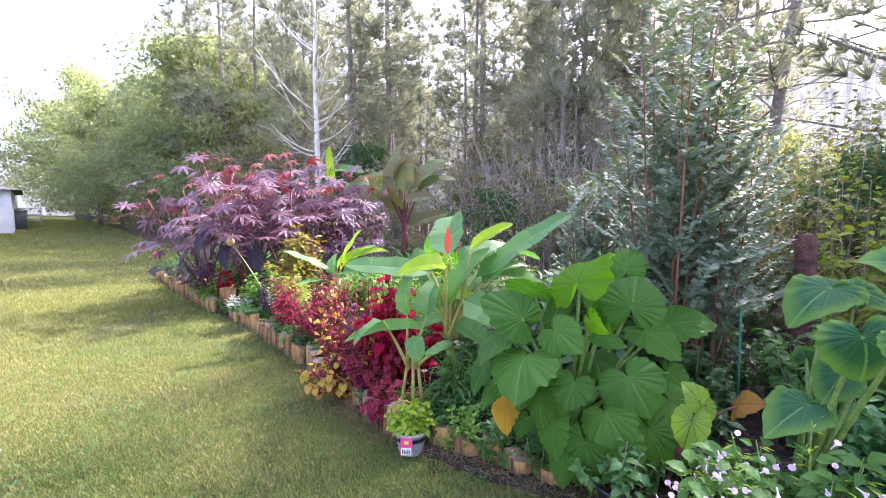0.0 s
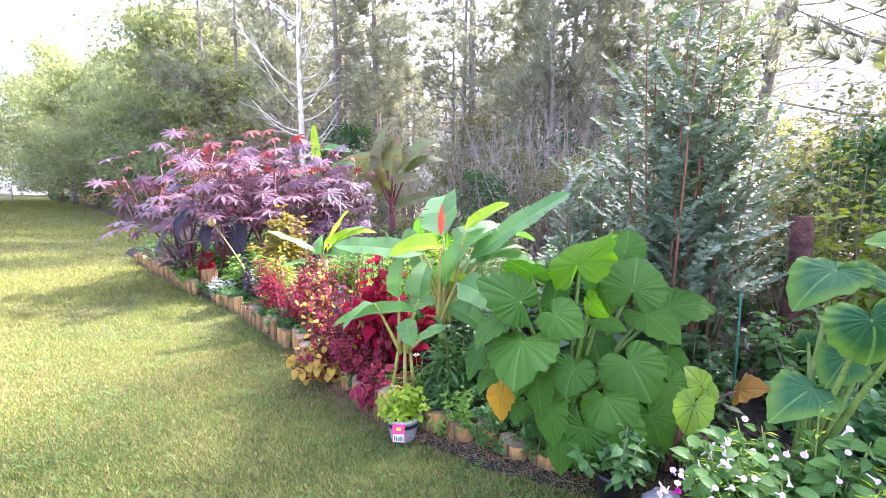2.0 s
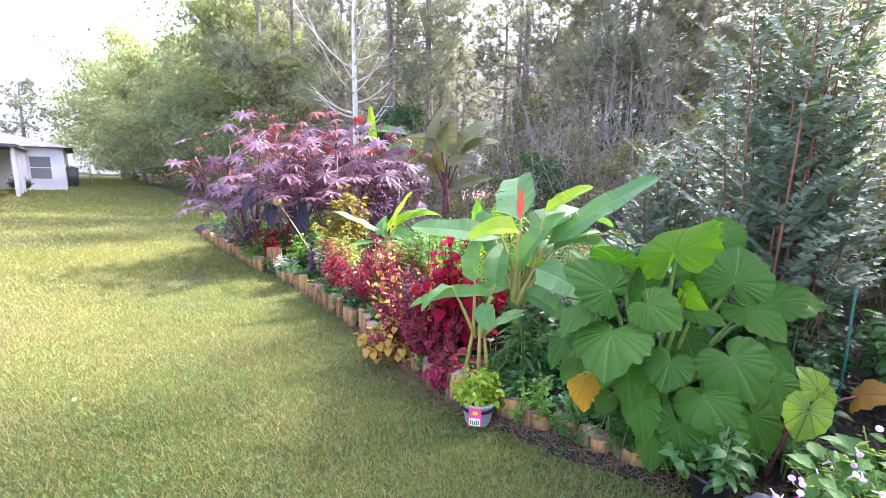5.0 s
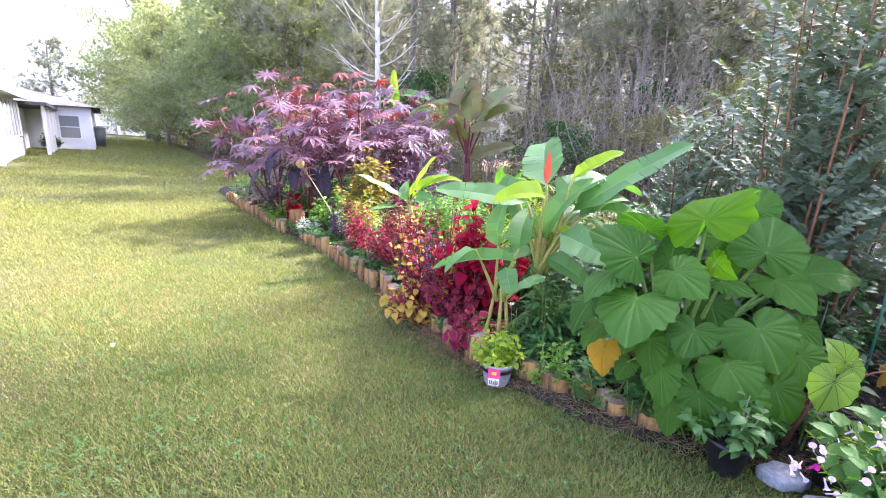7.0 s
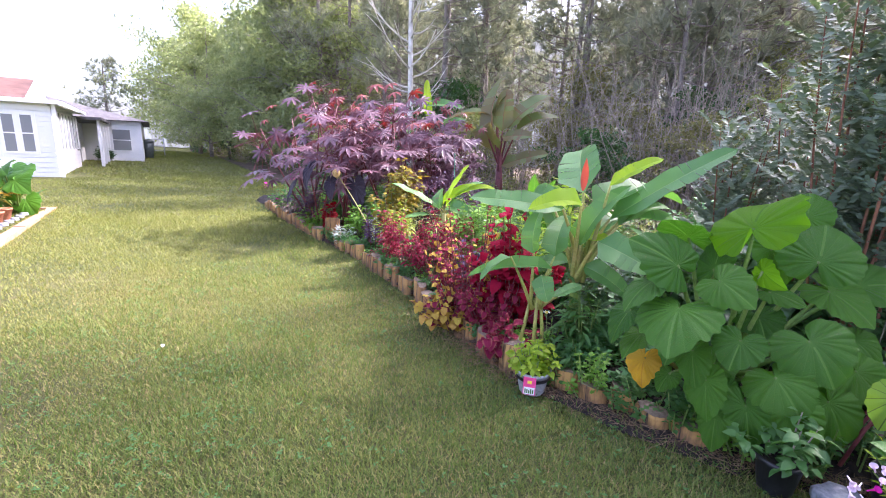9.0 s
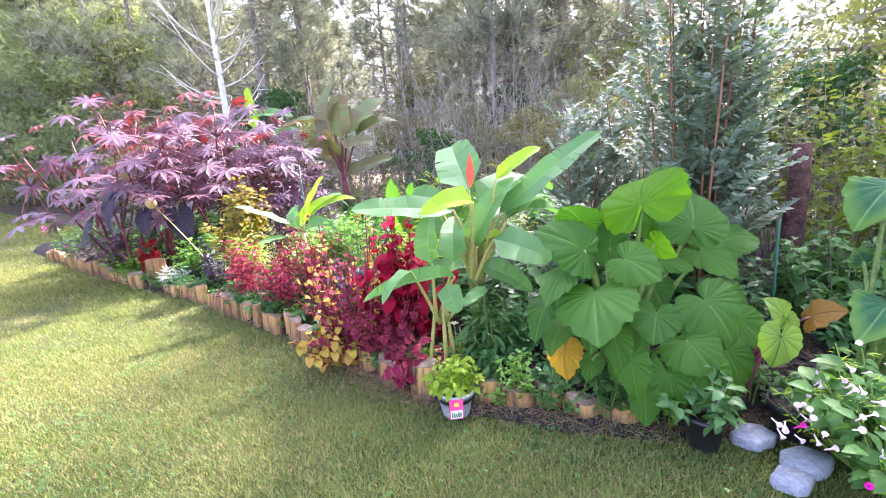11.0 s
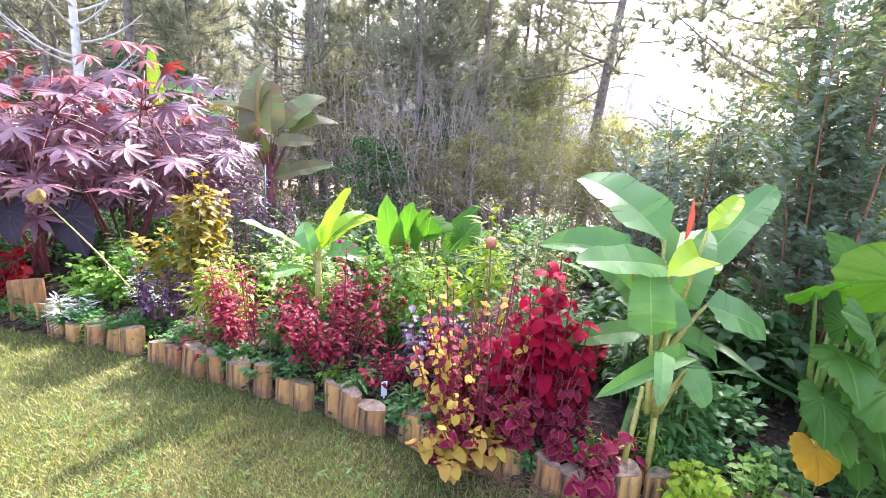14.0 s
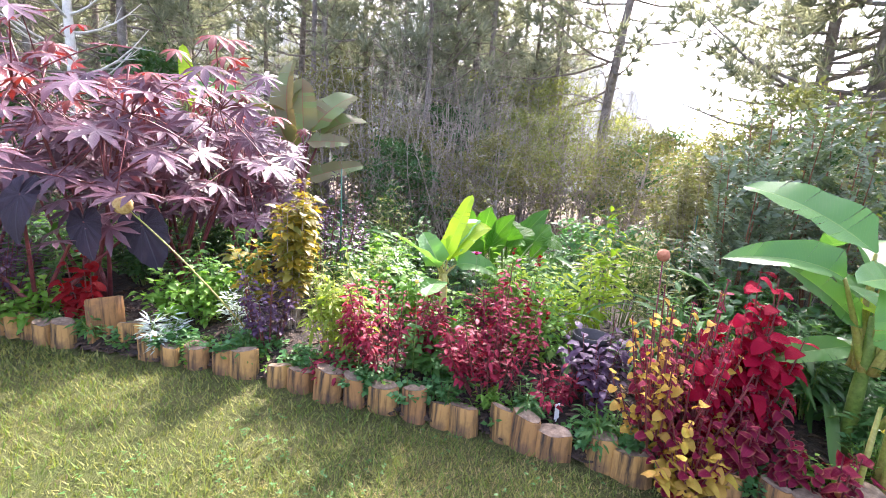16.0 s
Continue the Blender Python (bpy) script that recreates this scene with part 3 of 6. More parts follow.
def edging():
    rnd, s, i = random.Random(4), 1.4, 0
    while s < EDGE_LONG - 5.4:
        p, n = edge_at(s)
        r = rnd.uniform(0.068, 0.1)
        h = rnd.uniform(0.13, 0.195) if p.x < -0.05 else rnd.uniform(0.08, 0.15)
        if not (-3.35 < p.x < -3.05):
            log_round((p.x + n.x * 0.03 * rnd.uniform(-1, 1), p.y + n.y * 0.03 * rnd.uniform(-1, 1), 0), r, h, 0.05, i, math.atan2(-n.x, n.y))
        i += 1
        s += r * 2 * rnd.uniform(0.98, 1.14)
    log_round((-3.2, 6.42, 0), 0.115, 0.36, 0.02, 91)
    log_round((-3.02, 6.25, 0), 0.09, 0.2, 0.03, 92)


edging()


# ---- large-leaved plants ----
def leaf_obj(name, mesh, rows, parent, base, stalk, rnd, size_axis=1.0, up=None, sag=0.12, thick=0.012, wmesh=0.8, slim=1.0):
    """Each row: where the stalk joins, the tip, and the width; a leaf mesh of length 1 and width wmesh is laid there."""
    for ax, ay, az, tx, ty, tz, w in rows:
        a, t = Vector((ax, ay, az)), Vector((tx, ty, tz))
        d = t - a
        side = Vector((a.x - base[0], a.y - base[1], 0))
        u = up or (side.normalized() * 0.25 + Vector((-0.4, -0.45, 0.75)))
        me = mesh[rnd.randrange(len(mesh))]
        w *= slim
        ob = part(name, me, None, parent)
        m = aim(a, d, u)
        ob.matrix_local = Matrix.Translation(-Vector(parent.location)) @ m @ Matrix.Diagonal((w / wmesh, d.length * size_axis, (w / wmesh + d.length) / 2, 1))
        if stalk:
            s = bend(Vector(base) + Vector((rnd.uniform(-0.05, 0.05), rnd.uniform(-0.05, 0.05), 0)), a, sag * rnd.uniform(0.5, 1.2), 6, (side.x * 0.6, side.y * 0.6, 0.8))
            ps = Build().add(tube([Vector(q) - Vector(parent.location) for q in s], thick * 1.5, thick * 0.6, 7))
            part("stalk", ps, stalk, parent)
EAR_FRONT = [
    (1.06, 2.42, 0.96, 1.12, 2.50, 1.17, 0.37), (0.44, 2.40, 0.90, 0.24, 2.35, 1.05, 0.31), (0.56, 2.65, 1.00, 0.37, 2.50, 1.16, 0.26),
    (0.60, 2.30, 0.86, 0.68, 2.15, 0.82, 0.25), (0.36, 2.45, 0.80, 0.18, 2.30, 0.77, 0.21), (0.44, 2.30, 0.71, 0.32, 2.10, 0.62, 0.41),
    (0.26, 2.45, 0.63, 0.13, 2.35, 0.52, 0.18), (0.34, 2.45, 0.51, 0.20, 2.30, 0.48, 0.18), (0.66, 2.15, 0.63, 0.59, 2.07, 0.53, 0.23),
    (0.96, 2.20, 0.64, 1.02, 2.05, 0.52, 0.36), (0.51, 2.25, 0.52, 0.50, 2.15, 0.37, 0.17), (0.83, 2.15, 0.47, 0.88, 2.00, 0.39, 0.31),
]
EAR_BACK = [
    (1.37, 2.60, 0.81, 1.63, 2.55, 0.91, 0.31), (1.18, 2.50, 0.80, 1.34, 2.35, 0.71, 0.27), (1.27, 2.40, 0.59, 1.36, 2.30, 0.53, 0.22),
    (1.18, 2.35, 0.42, 1.30, 2.25, 0.31, 0.27), (0.66, 2.35, 0.42, 0.50, 2.20, 0.30, 0.22), (0.94, 2.60, 0.98, 1.02, 2.50, 0.79, 0.23),
    (1.16, 2.75, 1.13, 1.21, 2.85, 1.31, 0.25), (0.46, 2.35, 0.34, 0.39, 2.30, 0.28, 0.13), (0.66, 2.20, 0.35, 0.67, 2.10, 0.23, 0.15),
    (0.87, 2.40, 0.80, 0.99, 2.30, 0.79, 0.12), (0.67, 2.55, 0.86, 0.70, 2.60, 1.06, 0.19), (0.89, 2.50, 0.64, 0.90, 2.40, 0.56, 0.25),
]
EAR_LIT = [
    (0.76, 2.42, 1.10, 0.83, 2.60, 1.33, 0.46), (0.82, 2.40, 0.90, 0.85, 2.30, 0.83, 0.13),
]
EAR_SKIRT = [
    (0.57, 2.20, 0.40, 0.55, 2.10, 0.24, 0.17), (0.72, 2.13, 0.33, 0.73, 2.04, 0.15, 0.18), (0.88, 2.10, 0.36, 0.93, 1.99, 0.20, 0.23),
    (1.06, 2.16, 0.38, 1.12, 2.05, 0.22, 0.22), (0.62, 2.16, 0.26, 0.58, 2.08, 0.10, 0.15), (0.50, 2.36, 0.55, 0.38, 2.24, 0.50, 0.20),
    (1.20, 2.25, 0.50, 1.30, 2.12, 0.40, 0.22),
]
EAR_YELLOW = [
    (0.37, 2.47, 0.36, 0.32, 2.39, 0.24, 0.19),
]
BANANA_LEAVES = [
    (0.05, 3.10, 1.18, -0.01, 3.62, 1.63, 0.25), (0.13, 3.10, 1.04, 0.64, 3.32, 1.51, 0.22), (-0.08, 2.98, 1.08, -0.65, 2.93, 1.18, 0.15),
    (0.28, 3.05, 0.99, 0.54, 3.10, 1.28, 0.14), (0.22, 3.05, 1.02, 0.83, 2.99, 1.53, 0.17), (0.30, 3.10, 1.02, 0.82, 3.20, 1.12, 0.15),
    (-0.12, 3.15, 1.06, -0.41, 3.40, 1.28, 0.17), (0.14, 2.90, 0.90, 0.42, 2.72, 0.82, 0.19), (-0.24, 2.90, 0.80, -0.31, 2.90, 1.07, 0.19),
    (-0.11, 2.90, 0.79, -0.11, 2.95, 1.10, 0.16),
]
BANANA_INNER = [
    (0.0, 3.10, 0.72, -0.30, 3.30, 0.66, 0.12), (0.08, 3.00, 0.72, 0.36, 2.80, 0.66, 0.12), (0.0, 3.08, 0.82, -0.22, 3.30, 1.15, 0.13),
    (0.05, 3.0, 0.85, 0.12, 2.86, 1.28, 0.13), (0.1, 3.1, 0.82, 0.34, 3.28, 1.18, 0.13),
]
BANANA_YOUNG = [
    (0.19, 2.98, 1.24, 0.44, 2.95, 1.47, 0.10), (0.02, 2.90, 1.13, -0.22, 2.75, 1.23, 0.16), (0.02, 3.10, 0.91, 0.21, 3.00, 0.93, 0.12),
]
BANANA_LOW = [
    (-0.13, 2.80, 0.73, -0.64, 2.65, 0.84, 0.09), (-0.19, 2.75, 0.70, -0.16, 2.65, 0.58, 0.13), (0.06, 2.85, 0.63, -0.11, 2.70, 0.61, 0.08),
    (-0.38, 2.75, 0.80, -0.57, 2.60, 0.77, 0.07),
]
SMALL_BANANA = [
    (-1.25, 4.95, 0.79, -1.68, 4.70, 1.12, 0.14), (-1.23, 4.95, 0.80, -1.34, 5.00, 1.02, 0.13), (-1.13, 4.90, 0.81, -0.95, 4.70, 0.91, 0.13),
    (-1.33, 4.80, 0.74, -1.54, 4.60, 0.76, 0.11), (-1.17, 5.00, 0.85, -0.85, 5.10, 1.20, 0.12),
]
SMALL_BANANA_YOUNG = [
    (-1.21, 4.95, 0.82, -0.99, 5.00, 1.30, 0.08), (-1.17, 4.95, 0.83, -0.80, 4.95, 1.26, 0.10),
]
RED_BANANA = [
    (-1.00, 9.79, 1.68, -1.47, 9.67, 3.04, 0.30), (-0.85, 9.79, 1.89, -0.85, 9.90, 2.78, 0.32), (-0.73, 9.79, 1.94, -0.11, 9.79, 2.84, 0.37),
    (-1.01, 9.90, 2.24, -1.07, 10.02, 2.81, 0.25), (-0.55, 9.79, 1.89, 0.05, 9.67, 2.51, 0.31), (-0.83, 9.67, 1.76, -0.29, 9.33, 1.86, 0.24),
    (-0.98, 10.02, 2.13, -2.00, 9.90, 2.57, 0.25), (-0.86, 9.79, 1.16, 0.05, 9.56, 1.55, 0.30), (-1.25, 9.67, 1.99, -1.15, 9.44, 1.57, 0.33),
]
TARO = [
    (1.81, 1.85, 0.96, 1.82, 1.75, 0.75, 0.47), (1.97, 2.20, 1.11, 1.65, 2.10, 1.02, 0.39), (2.15, 2.00, 1.23, 1.99, 2.00, 1.35, 0.36),
    (1.87, 2.20, 0.74, 1.85, 2.20, 0.81, 0.20), (1.68, 1.95, 0.61, 1.39, 1.80, 0.60, 0.31), (2.10, 2.20, 1.08, 2.29, 2.10, 1.11, 0.35),
    (1.85, 1.70, 1.00, 1.90, 1.60, 0.88, 0.33), (1.87, 2.00, 0.73, 1.72, 1.90, 0.67, 0.26),
]
DARK_VEINED = [
    (1.18, 2.00, 0.51, 1.11, 1.95, 0.37, 0.21), (1.24, 2.05, 0.58, 1.18, 2.05, 0.68, 0.17), (1.27, 2.05, 0.56, 1.28, 2.00, 0.48, 0.12),
]
BRONZE = [
    (1.46, 2.10, 0.53, 1.47, 2.00, 0.63, 0.21),
]


def hearts(mat, count=3, **kw):
    return [Build().add(heart(seed=i, **kw)).mesh("leaf", mat) for i in range(count)]


def bananas(mat, count=4):
    return [Build().add(torn_leaf(i + 3, 8, 0.3, 0.12 + 0.16 * i, 0.2 + 0.2 * i, 0.18)).mesh("leaf", mat) for i in range(count)]


rnd = random.Random(11)
base = (0.78, 2.62, 0.12)
ear = thing("elephant_ear", base, "large elephant ear plant with broad ribbed green heart-shaped leaves", "plant")
kw = dict(n=112, rings=7, ruffle=0.022, ribs=18)
leaf_obj("leaf", hearts("ear", 7, **kw), EAR_FRONT + EAR_BACK, ear, base, "greenstem", rnd, 0.95, wmesh=0.85, slim=0.78)
leaf_obj("leaf", hearts("ear", 2, **kw), EAR_SKIRT, ear, base, "greenstem", rnd, 0.95, wmesh=0.85, thick=0.008, slim=0.85)
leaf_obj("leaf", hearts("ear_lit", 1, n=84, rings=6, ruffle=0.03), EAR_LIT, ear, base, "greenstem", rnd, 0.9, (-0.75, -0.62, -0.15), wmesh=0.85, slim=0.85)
leaf_obj("leaf", hearts("ear_yellow", 1, **kw), EAR_YELLOW, ear, base, "palestem", rnd, 0.95, wmesh=0.85, slim=0.85)

base = (1.75, 2.05, 0.1)
taro = thing("taro_plant", base, "taro plant with large blue-green heart-shaped leaves", "plant")
leaf_obj("leaf", hearts("taro", 3, n=56, ruffle=0.025), TARO, taro, base, "greenstem", rnd, 0.78, wmesh=0.85, slim=0.66)
base = (1.15, 2.2, 0.08)
veined = thing("dark_veined_taro", base, "lime taro with dark purple veins and one bronze leaf", "plant")
leaf_obj("leaf", hearts("mojito", 2), DARK_VEINED, veined, base, "purplestem", rnd, 0.85, thick=0.006, wmesh=0.85, slim=0.66)
leaf_obj("leaf", hearts("bronze", 1), BRONZE, veined, base, "purplestem", rnd, 0.9, thick=0.006, wmesh=0.85, slim=0.72)

base = (0.05, 3.05, 0.6)
ban = thing("banana_plant", (0.05, 3.05, 0.1), "banana plant with pale green paddle leaves and one red bract", "plant")
part("pseudostem", Build().add(tube([(0.0, 0.0, 0), (0.0, 0.0, 0.4), (-0.02, -0.01, 0.6), (-0.01, 0, 0.78)], 0.036, 0.02, 12)), "greenstem", ban)
leaf_obj("leaf", bananas("banana"), BANANA_LEAVES[:8] + BANANA_INNER, ban, base, "palestem", rnd, 1.05, sag=0.05, thick=0.013, wmesh=0.26)
leaf_obj("leaf", bananas("banana_lit"), BANANA_YOUNG, ban, base, "palestem", rnd, 1.05, sag=0.04, thick=0.012, wmesh=0.3)
part("red_bract", Build().add(blade(8, 0.22, 0.7, -0.05, "oval"), aim((-0.02, -0.06, 1.1), (0.02, 0, 1), (0, -1, 0), 0.21)), "redspike", ban, "red rolled bract")
pup = thing("banana_pup", (-0.2, 2.85, 0.1), "young banana offshoots with soft green leaves", "plant")
for dx, dy in ((0.0, 0.0), (0.07, 0.03), (-0.1, 0.06)):
    part("pseudostem", Build().add(tube([(dx, dy, 0), (dx * 0.6, dy, 0.25), (dx * 0.3, dy, 0.45)], 0.015, 0.009, 8)), "palestem", pup)
leaf_obj("leaf", bananas("banana"), BANANA_LEAVES[8:] + BANANA_LOW, pup, (-0.2, 2.87, 0.45), "palestem", rnd, 1.05, sag=0.04, thick=0.009, wmesh=0.3)

base = (-1.19, 4.95, 0.66)
small = thing("young_banana", (-1.19, 4.95, 0.12), "young banana plant with upright lime-yellow leaves among red foliage", "plant")
part("pseudostem", Build().add(tube([(0, 0, 0), (0.01, 0, 0.3), (0, 0, 0.62)], 0.04, 0.02, 10)), "palestem", small)
leaf_obj("leaf", bananas("banana"), SMALL_BANANA, small, base, "palestem", rnd, 1.05, sag=0.03, thick=0.009, wmesh=0.3, slim=1.35)
leaf_obj("leaf", bananas("banana_lit"), SMALL_BANANA_YOUNG, small, base, "palestem", rnd, 1.05, sag=0.03, thick=0.009, wmesh=0.3, slim=1.7)

base = (-0.88, 9.8, 1.05)
red = thing("red_banana", (-0.88, 9.8, 0.1), "tall red banana with bronze-flushed upright leaves", "plant")
part("pseudostem", Build().add(tube([(0, 0, 0), (0.02, 0, 0.6), (0, 0, 1.3)], 0.12, 0.05, 12)), "purplestem", red)
leaf_obj("leaf", bananas("ensete"), RED_BANANA[3:8], red, base, "purplestem", rnd, 1.05, sag=0.05, thick=0.02, wmesh=0.3, slim=1.4)
leaf_obj("leaf", bananas("ensete"), RED_BANANA[:3] + RED_BANANA[8:], red, base, "purplestem", rnd, 1.05, sag=0.05, thick=0.02, wmesh=0.3, slim=1.4)


# ---- castor bean ----
def castor():
    rnd = random.Random(5)
    th = thing("castor_bean", (-2.75, 7.2, 0.1), "tall castor bean bushes with glossy purple star-shaped leaves", "plant")
    stars = [Build().add(palmate(8, i, 0.10 + 0.10 * i)).mesh("leaf", "castor") for i in range(4)]
    reds = [Build().add(palmate(7, 9 + i, 0.5)).mesh("leaf", "castor_red") for i in range(2)]
    roots = [(-4.1, 7.4), (-3.3, 7.2), (-2.6, 7.5), (-2.0, 8.0), (-1.8, 8.3), (-3.5, 8.1), (-2.7, 8.3)]
    tops = []
    for i, (x, y) in enumerate(roots):
        for k in range(5):
            tip = Vector((x + rnd.uniform(-0.6, 0.6), y + rnd.uniform(-0.7, 0.6), rnd.uniform(1.5, 2.2)))
            part("stem", Build().add(tube([Vector(q) - th.location for q in bend((x + rnd.uniform(-0.1, 0.1), y, 0.1), tip, -0.12, 6)], 0.022, 0.008, 6)), "purplestem", th)
            tops.append(tip)
    count = 0
    while count < 620:
        tip = rnd.choice(tops)
        a = tip + Vector((rnd.gauss(0, 0.3), rnd.gauss(0, 0.3), rnd.uniform(-0.95, 0.25)))
        edge = 1.0 - abs(a.x + 2.92 - 0.1 * (a.y - 7.5)) / 1.78
        if a.z > 2.42 - 0.5 * max(0, 0.4 - edge) or a.z < 0.75 or edge < 0:
            continue
        way = Vector((a.x - tip.x - 0.25, a.y - tip.y - 0.35, rnd.uniform(-0.5, 0.0)))
        young = a.z > 1.75 and rnd.random() < 0.3 + 0.5 * (a.z - 1.75)
        ob = part("leaf", rnd.choice(reds if young else stars), None, th)
        size = rnd.uniform(0.16, 0.265) * (0.7 if young else 1)
        up = Vector((rnd.uniform(-0.4, 0.3), rnd.uniform(-0.55, 0.1), 1))
        ob.matrix_local = Matrix.Translation(-Vector(th.location)) @ aim(a, way, up, size)
        if count % 2 == 0:
            part("stalk", Build().add(tube([Vector(q) - th.location for q in bend(tip - Vector((0, 0, 0.35)), a, 0.03, 4)], 0.006, 0.004, 4)), "purplestem", th)
        count += 1


castor()


# ---- bushes and filler plants ----
SLIM = blade(3, 0.4, 0.3, 0.35)
CHIP, CHIP_NARROW, CHIP_ROUND = chip_leaf(0.5), chip_leaf(0.22), chip_leaf(0.85)
OVAL, STRAP, LANCE = blade(3, 0.62, 0.3, 0.35), blade(4, 0.09, 0.5, 0.6, "strap"), blade(3, 0.26, 0.3, 0.3)


def bush(name, at, size, count, leaf, leaf_size, material, label, category="plant", stem="greenstem", stems=12, seed=0, group="", up=0.5, hollow=0.45, out=0.8, thin=0.004, face=0.0, spikes=None):
    """A bush of stems with leaves along their outer lengths; size: its half widths and its height."""
    rnd = random.Random(seed)
    th = thing(name, at, label, category, group)
    sx, sy, h = size
    sb, lb = Build(), Build()
    lines = []
    for i in range(stems):
        a, r = rnd.uniform(0, 6.283), math.sqrt(rnd.uniform(0.02, 1))
        tip = Vector((math.cos(a) * sx * r, math.sin(a) * sy * r, h * (1 - 0.45 * r * r) * rnd.uniform(0.55, 1.04)))
        root = Vector((tip.x * 0.3, tip.y * 0.3, -0.03))
        pts = bend(root, tip, 0.06 * h, 5, (tip.x, tip.y, 0.2))
        sb.add(tube(pts, thin * 1.5, thin * 0.6, 4, False))
        lines.append(pts)
    tagged(part("stem_mass", sb, stem, th), kind="stuff")
    for i in range(count):
        pts = lines[i % stems]
        k = (1 - hollow) + hollow * rnd.random() if rnd.random() < 0.15 else rnd.uniform(0.25, 1.0) ** 0.7
        j = min(4, int(k * 5))
        p = pts[j].lerp(pts[j + 1], k * 5 - j)
        a = rnd.uniform(0, 6.283)
        way = Vector((math.cos(a), math.sin(a), rnd.uniform(-0.5, 0.6) * out + (0.5 if k > 0.95 else 0)))
        s = leaf_size * rnd.uniform(0.6, 1.15)
        off = way.normalized() * rnd.uniform(0, 0.35) * leaf_size * 2
        lb.add(leaf, aim(p + off, way, Vector((rnd.uniform(-0.5, 0.5), rnd.uniform(-0.5, 0.5) - face, 1)), s))
    tagged(part("foliage", lb, material, th), kind="stuff")
    if spikes:
        fb = Build()
        for i in range(spikes[0]):
            p = lines[i % stems][-1] + Vector((rnd.gauss(0, 0.3 * sx), rnd.gauss(0, 0.3 * sy), rnd.uniform(-0.3, 0.1) * h * 0.5))
            for q in range(spikes[3]):
                fb.add(spikes[1], aim(p + Vector((0, 0, 0.012 * q)), rand_way(rnd, 0.4), (0, 0, 1), spikes[2]))
        tagged(part("blossom", fb, spikes[4], th), kind="stuff")
    return th


# ---- trees ----
def tuft(b, rnd, at, way, size, count=16, thin=0.045):
    for _ in range(count):
        d = (Vector(way) + rand_way(rnd) * 0.8).normalized()
        x = d.cross(rand_way(rnd)).normalized() * size * thin
        p, t = Vector(at), Vector(at) + d * size
        b.add((np.array([tuple(p - x), tuple(p + x), tuple(t)]), [(0, 1, 2)], np.array([(0, 0), (1, 0), (0.5, 1)])))


def pine(name, at, high, seed, label, first=0.2, reach=2.8, limbs=46, r=0.12, lean=(0, 0), tufts=10, size=0.40, thin=0.045):
    rnd = random.Random(seed)
    th = thing(name, at, label, "tree", "pine wood")
    trunk, lim, crown = Build(), Build(), Build()
    pts = [Vector((lean[0] * k * k + 0.12 * math.sin(3 * k + seed), lean[1] * k * k + 0.1 * math.cos(4 * k + seed), high * k - 0.1)) for k in [i / 9 for i in range(10)]]
    trunk.add(tube(pts, r, r * 0.25, 9))
    for i in range(limbs):
        k = first + (1 - first) * (i + rnd.random()) / limbs
        j = min(8, int(k * 9))
        p = pts[j].lerp(pts[j + 1], k * 9 - j)
        a = rnd.uniform(0, 6.283)
        long = reach * (1.15 - k) * rnd.uniform(0.6, 1.15) + 0.4
        tip = p + Vector((math.cos(a) * long, math.sin(a) * long, long * rnd.uniform(-0.05, 0.45)))
        bow = bend(p, tip, -0.1 * long, 4)
        lim.add(tube(bow, r * 0.25 * (1.2 - k), 0.012, 5, False))
        if k < first + 0.12 and rnd.random() < 0.6:
            continue
        for q in range(tufts):
            u = rnd.uniform(0.35, 1.0)
            at_ = bow[0].lerp(bow[-1], u) + rand_way(rnd) * 0.32 * long ** 0.5
            tuft(crown, rnd, at_, (tip - p).normalized() * 0.6 + Vector((0, 0, 0.4)), size * rnd.uniform(0.7, 1.2), thin=thin)
    for i in range(18):
        k = rnd.uniform(0.07, first + 0.12)
        j = min(8, int(k * 9))
        p = pts[j].lerp(pts[j + 1], k * 9 - j)
        a, long = rnd.uniform(0, 6.283), reach * rnd.uniform(0.25, 0.6)
        bow = bend(p, p + Vector((math.cos(a) * long, math.sin(a) * long, long * rnd.uniform(-0.35, 0.2))), 0.1 * long, 4)
        lim.add(tube(bow, 0.022, 0.006, 4, False))
        for q in range(3):
            w = bow[2 + q % 3]
            lim.add(tube([w, w + rand_way(rnd, -0.3) * long * 0.4], 0.009, 0.004, 3, False))
    part("trunk", trunk, "bark", th)
    tagged(part("limb_mass", lim, "bark", th), kind="stuff")
    tagged(part("crown", crown, "pine", th), kind="stuff")
    return th


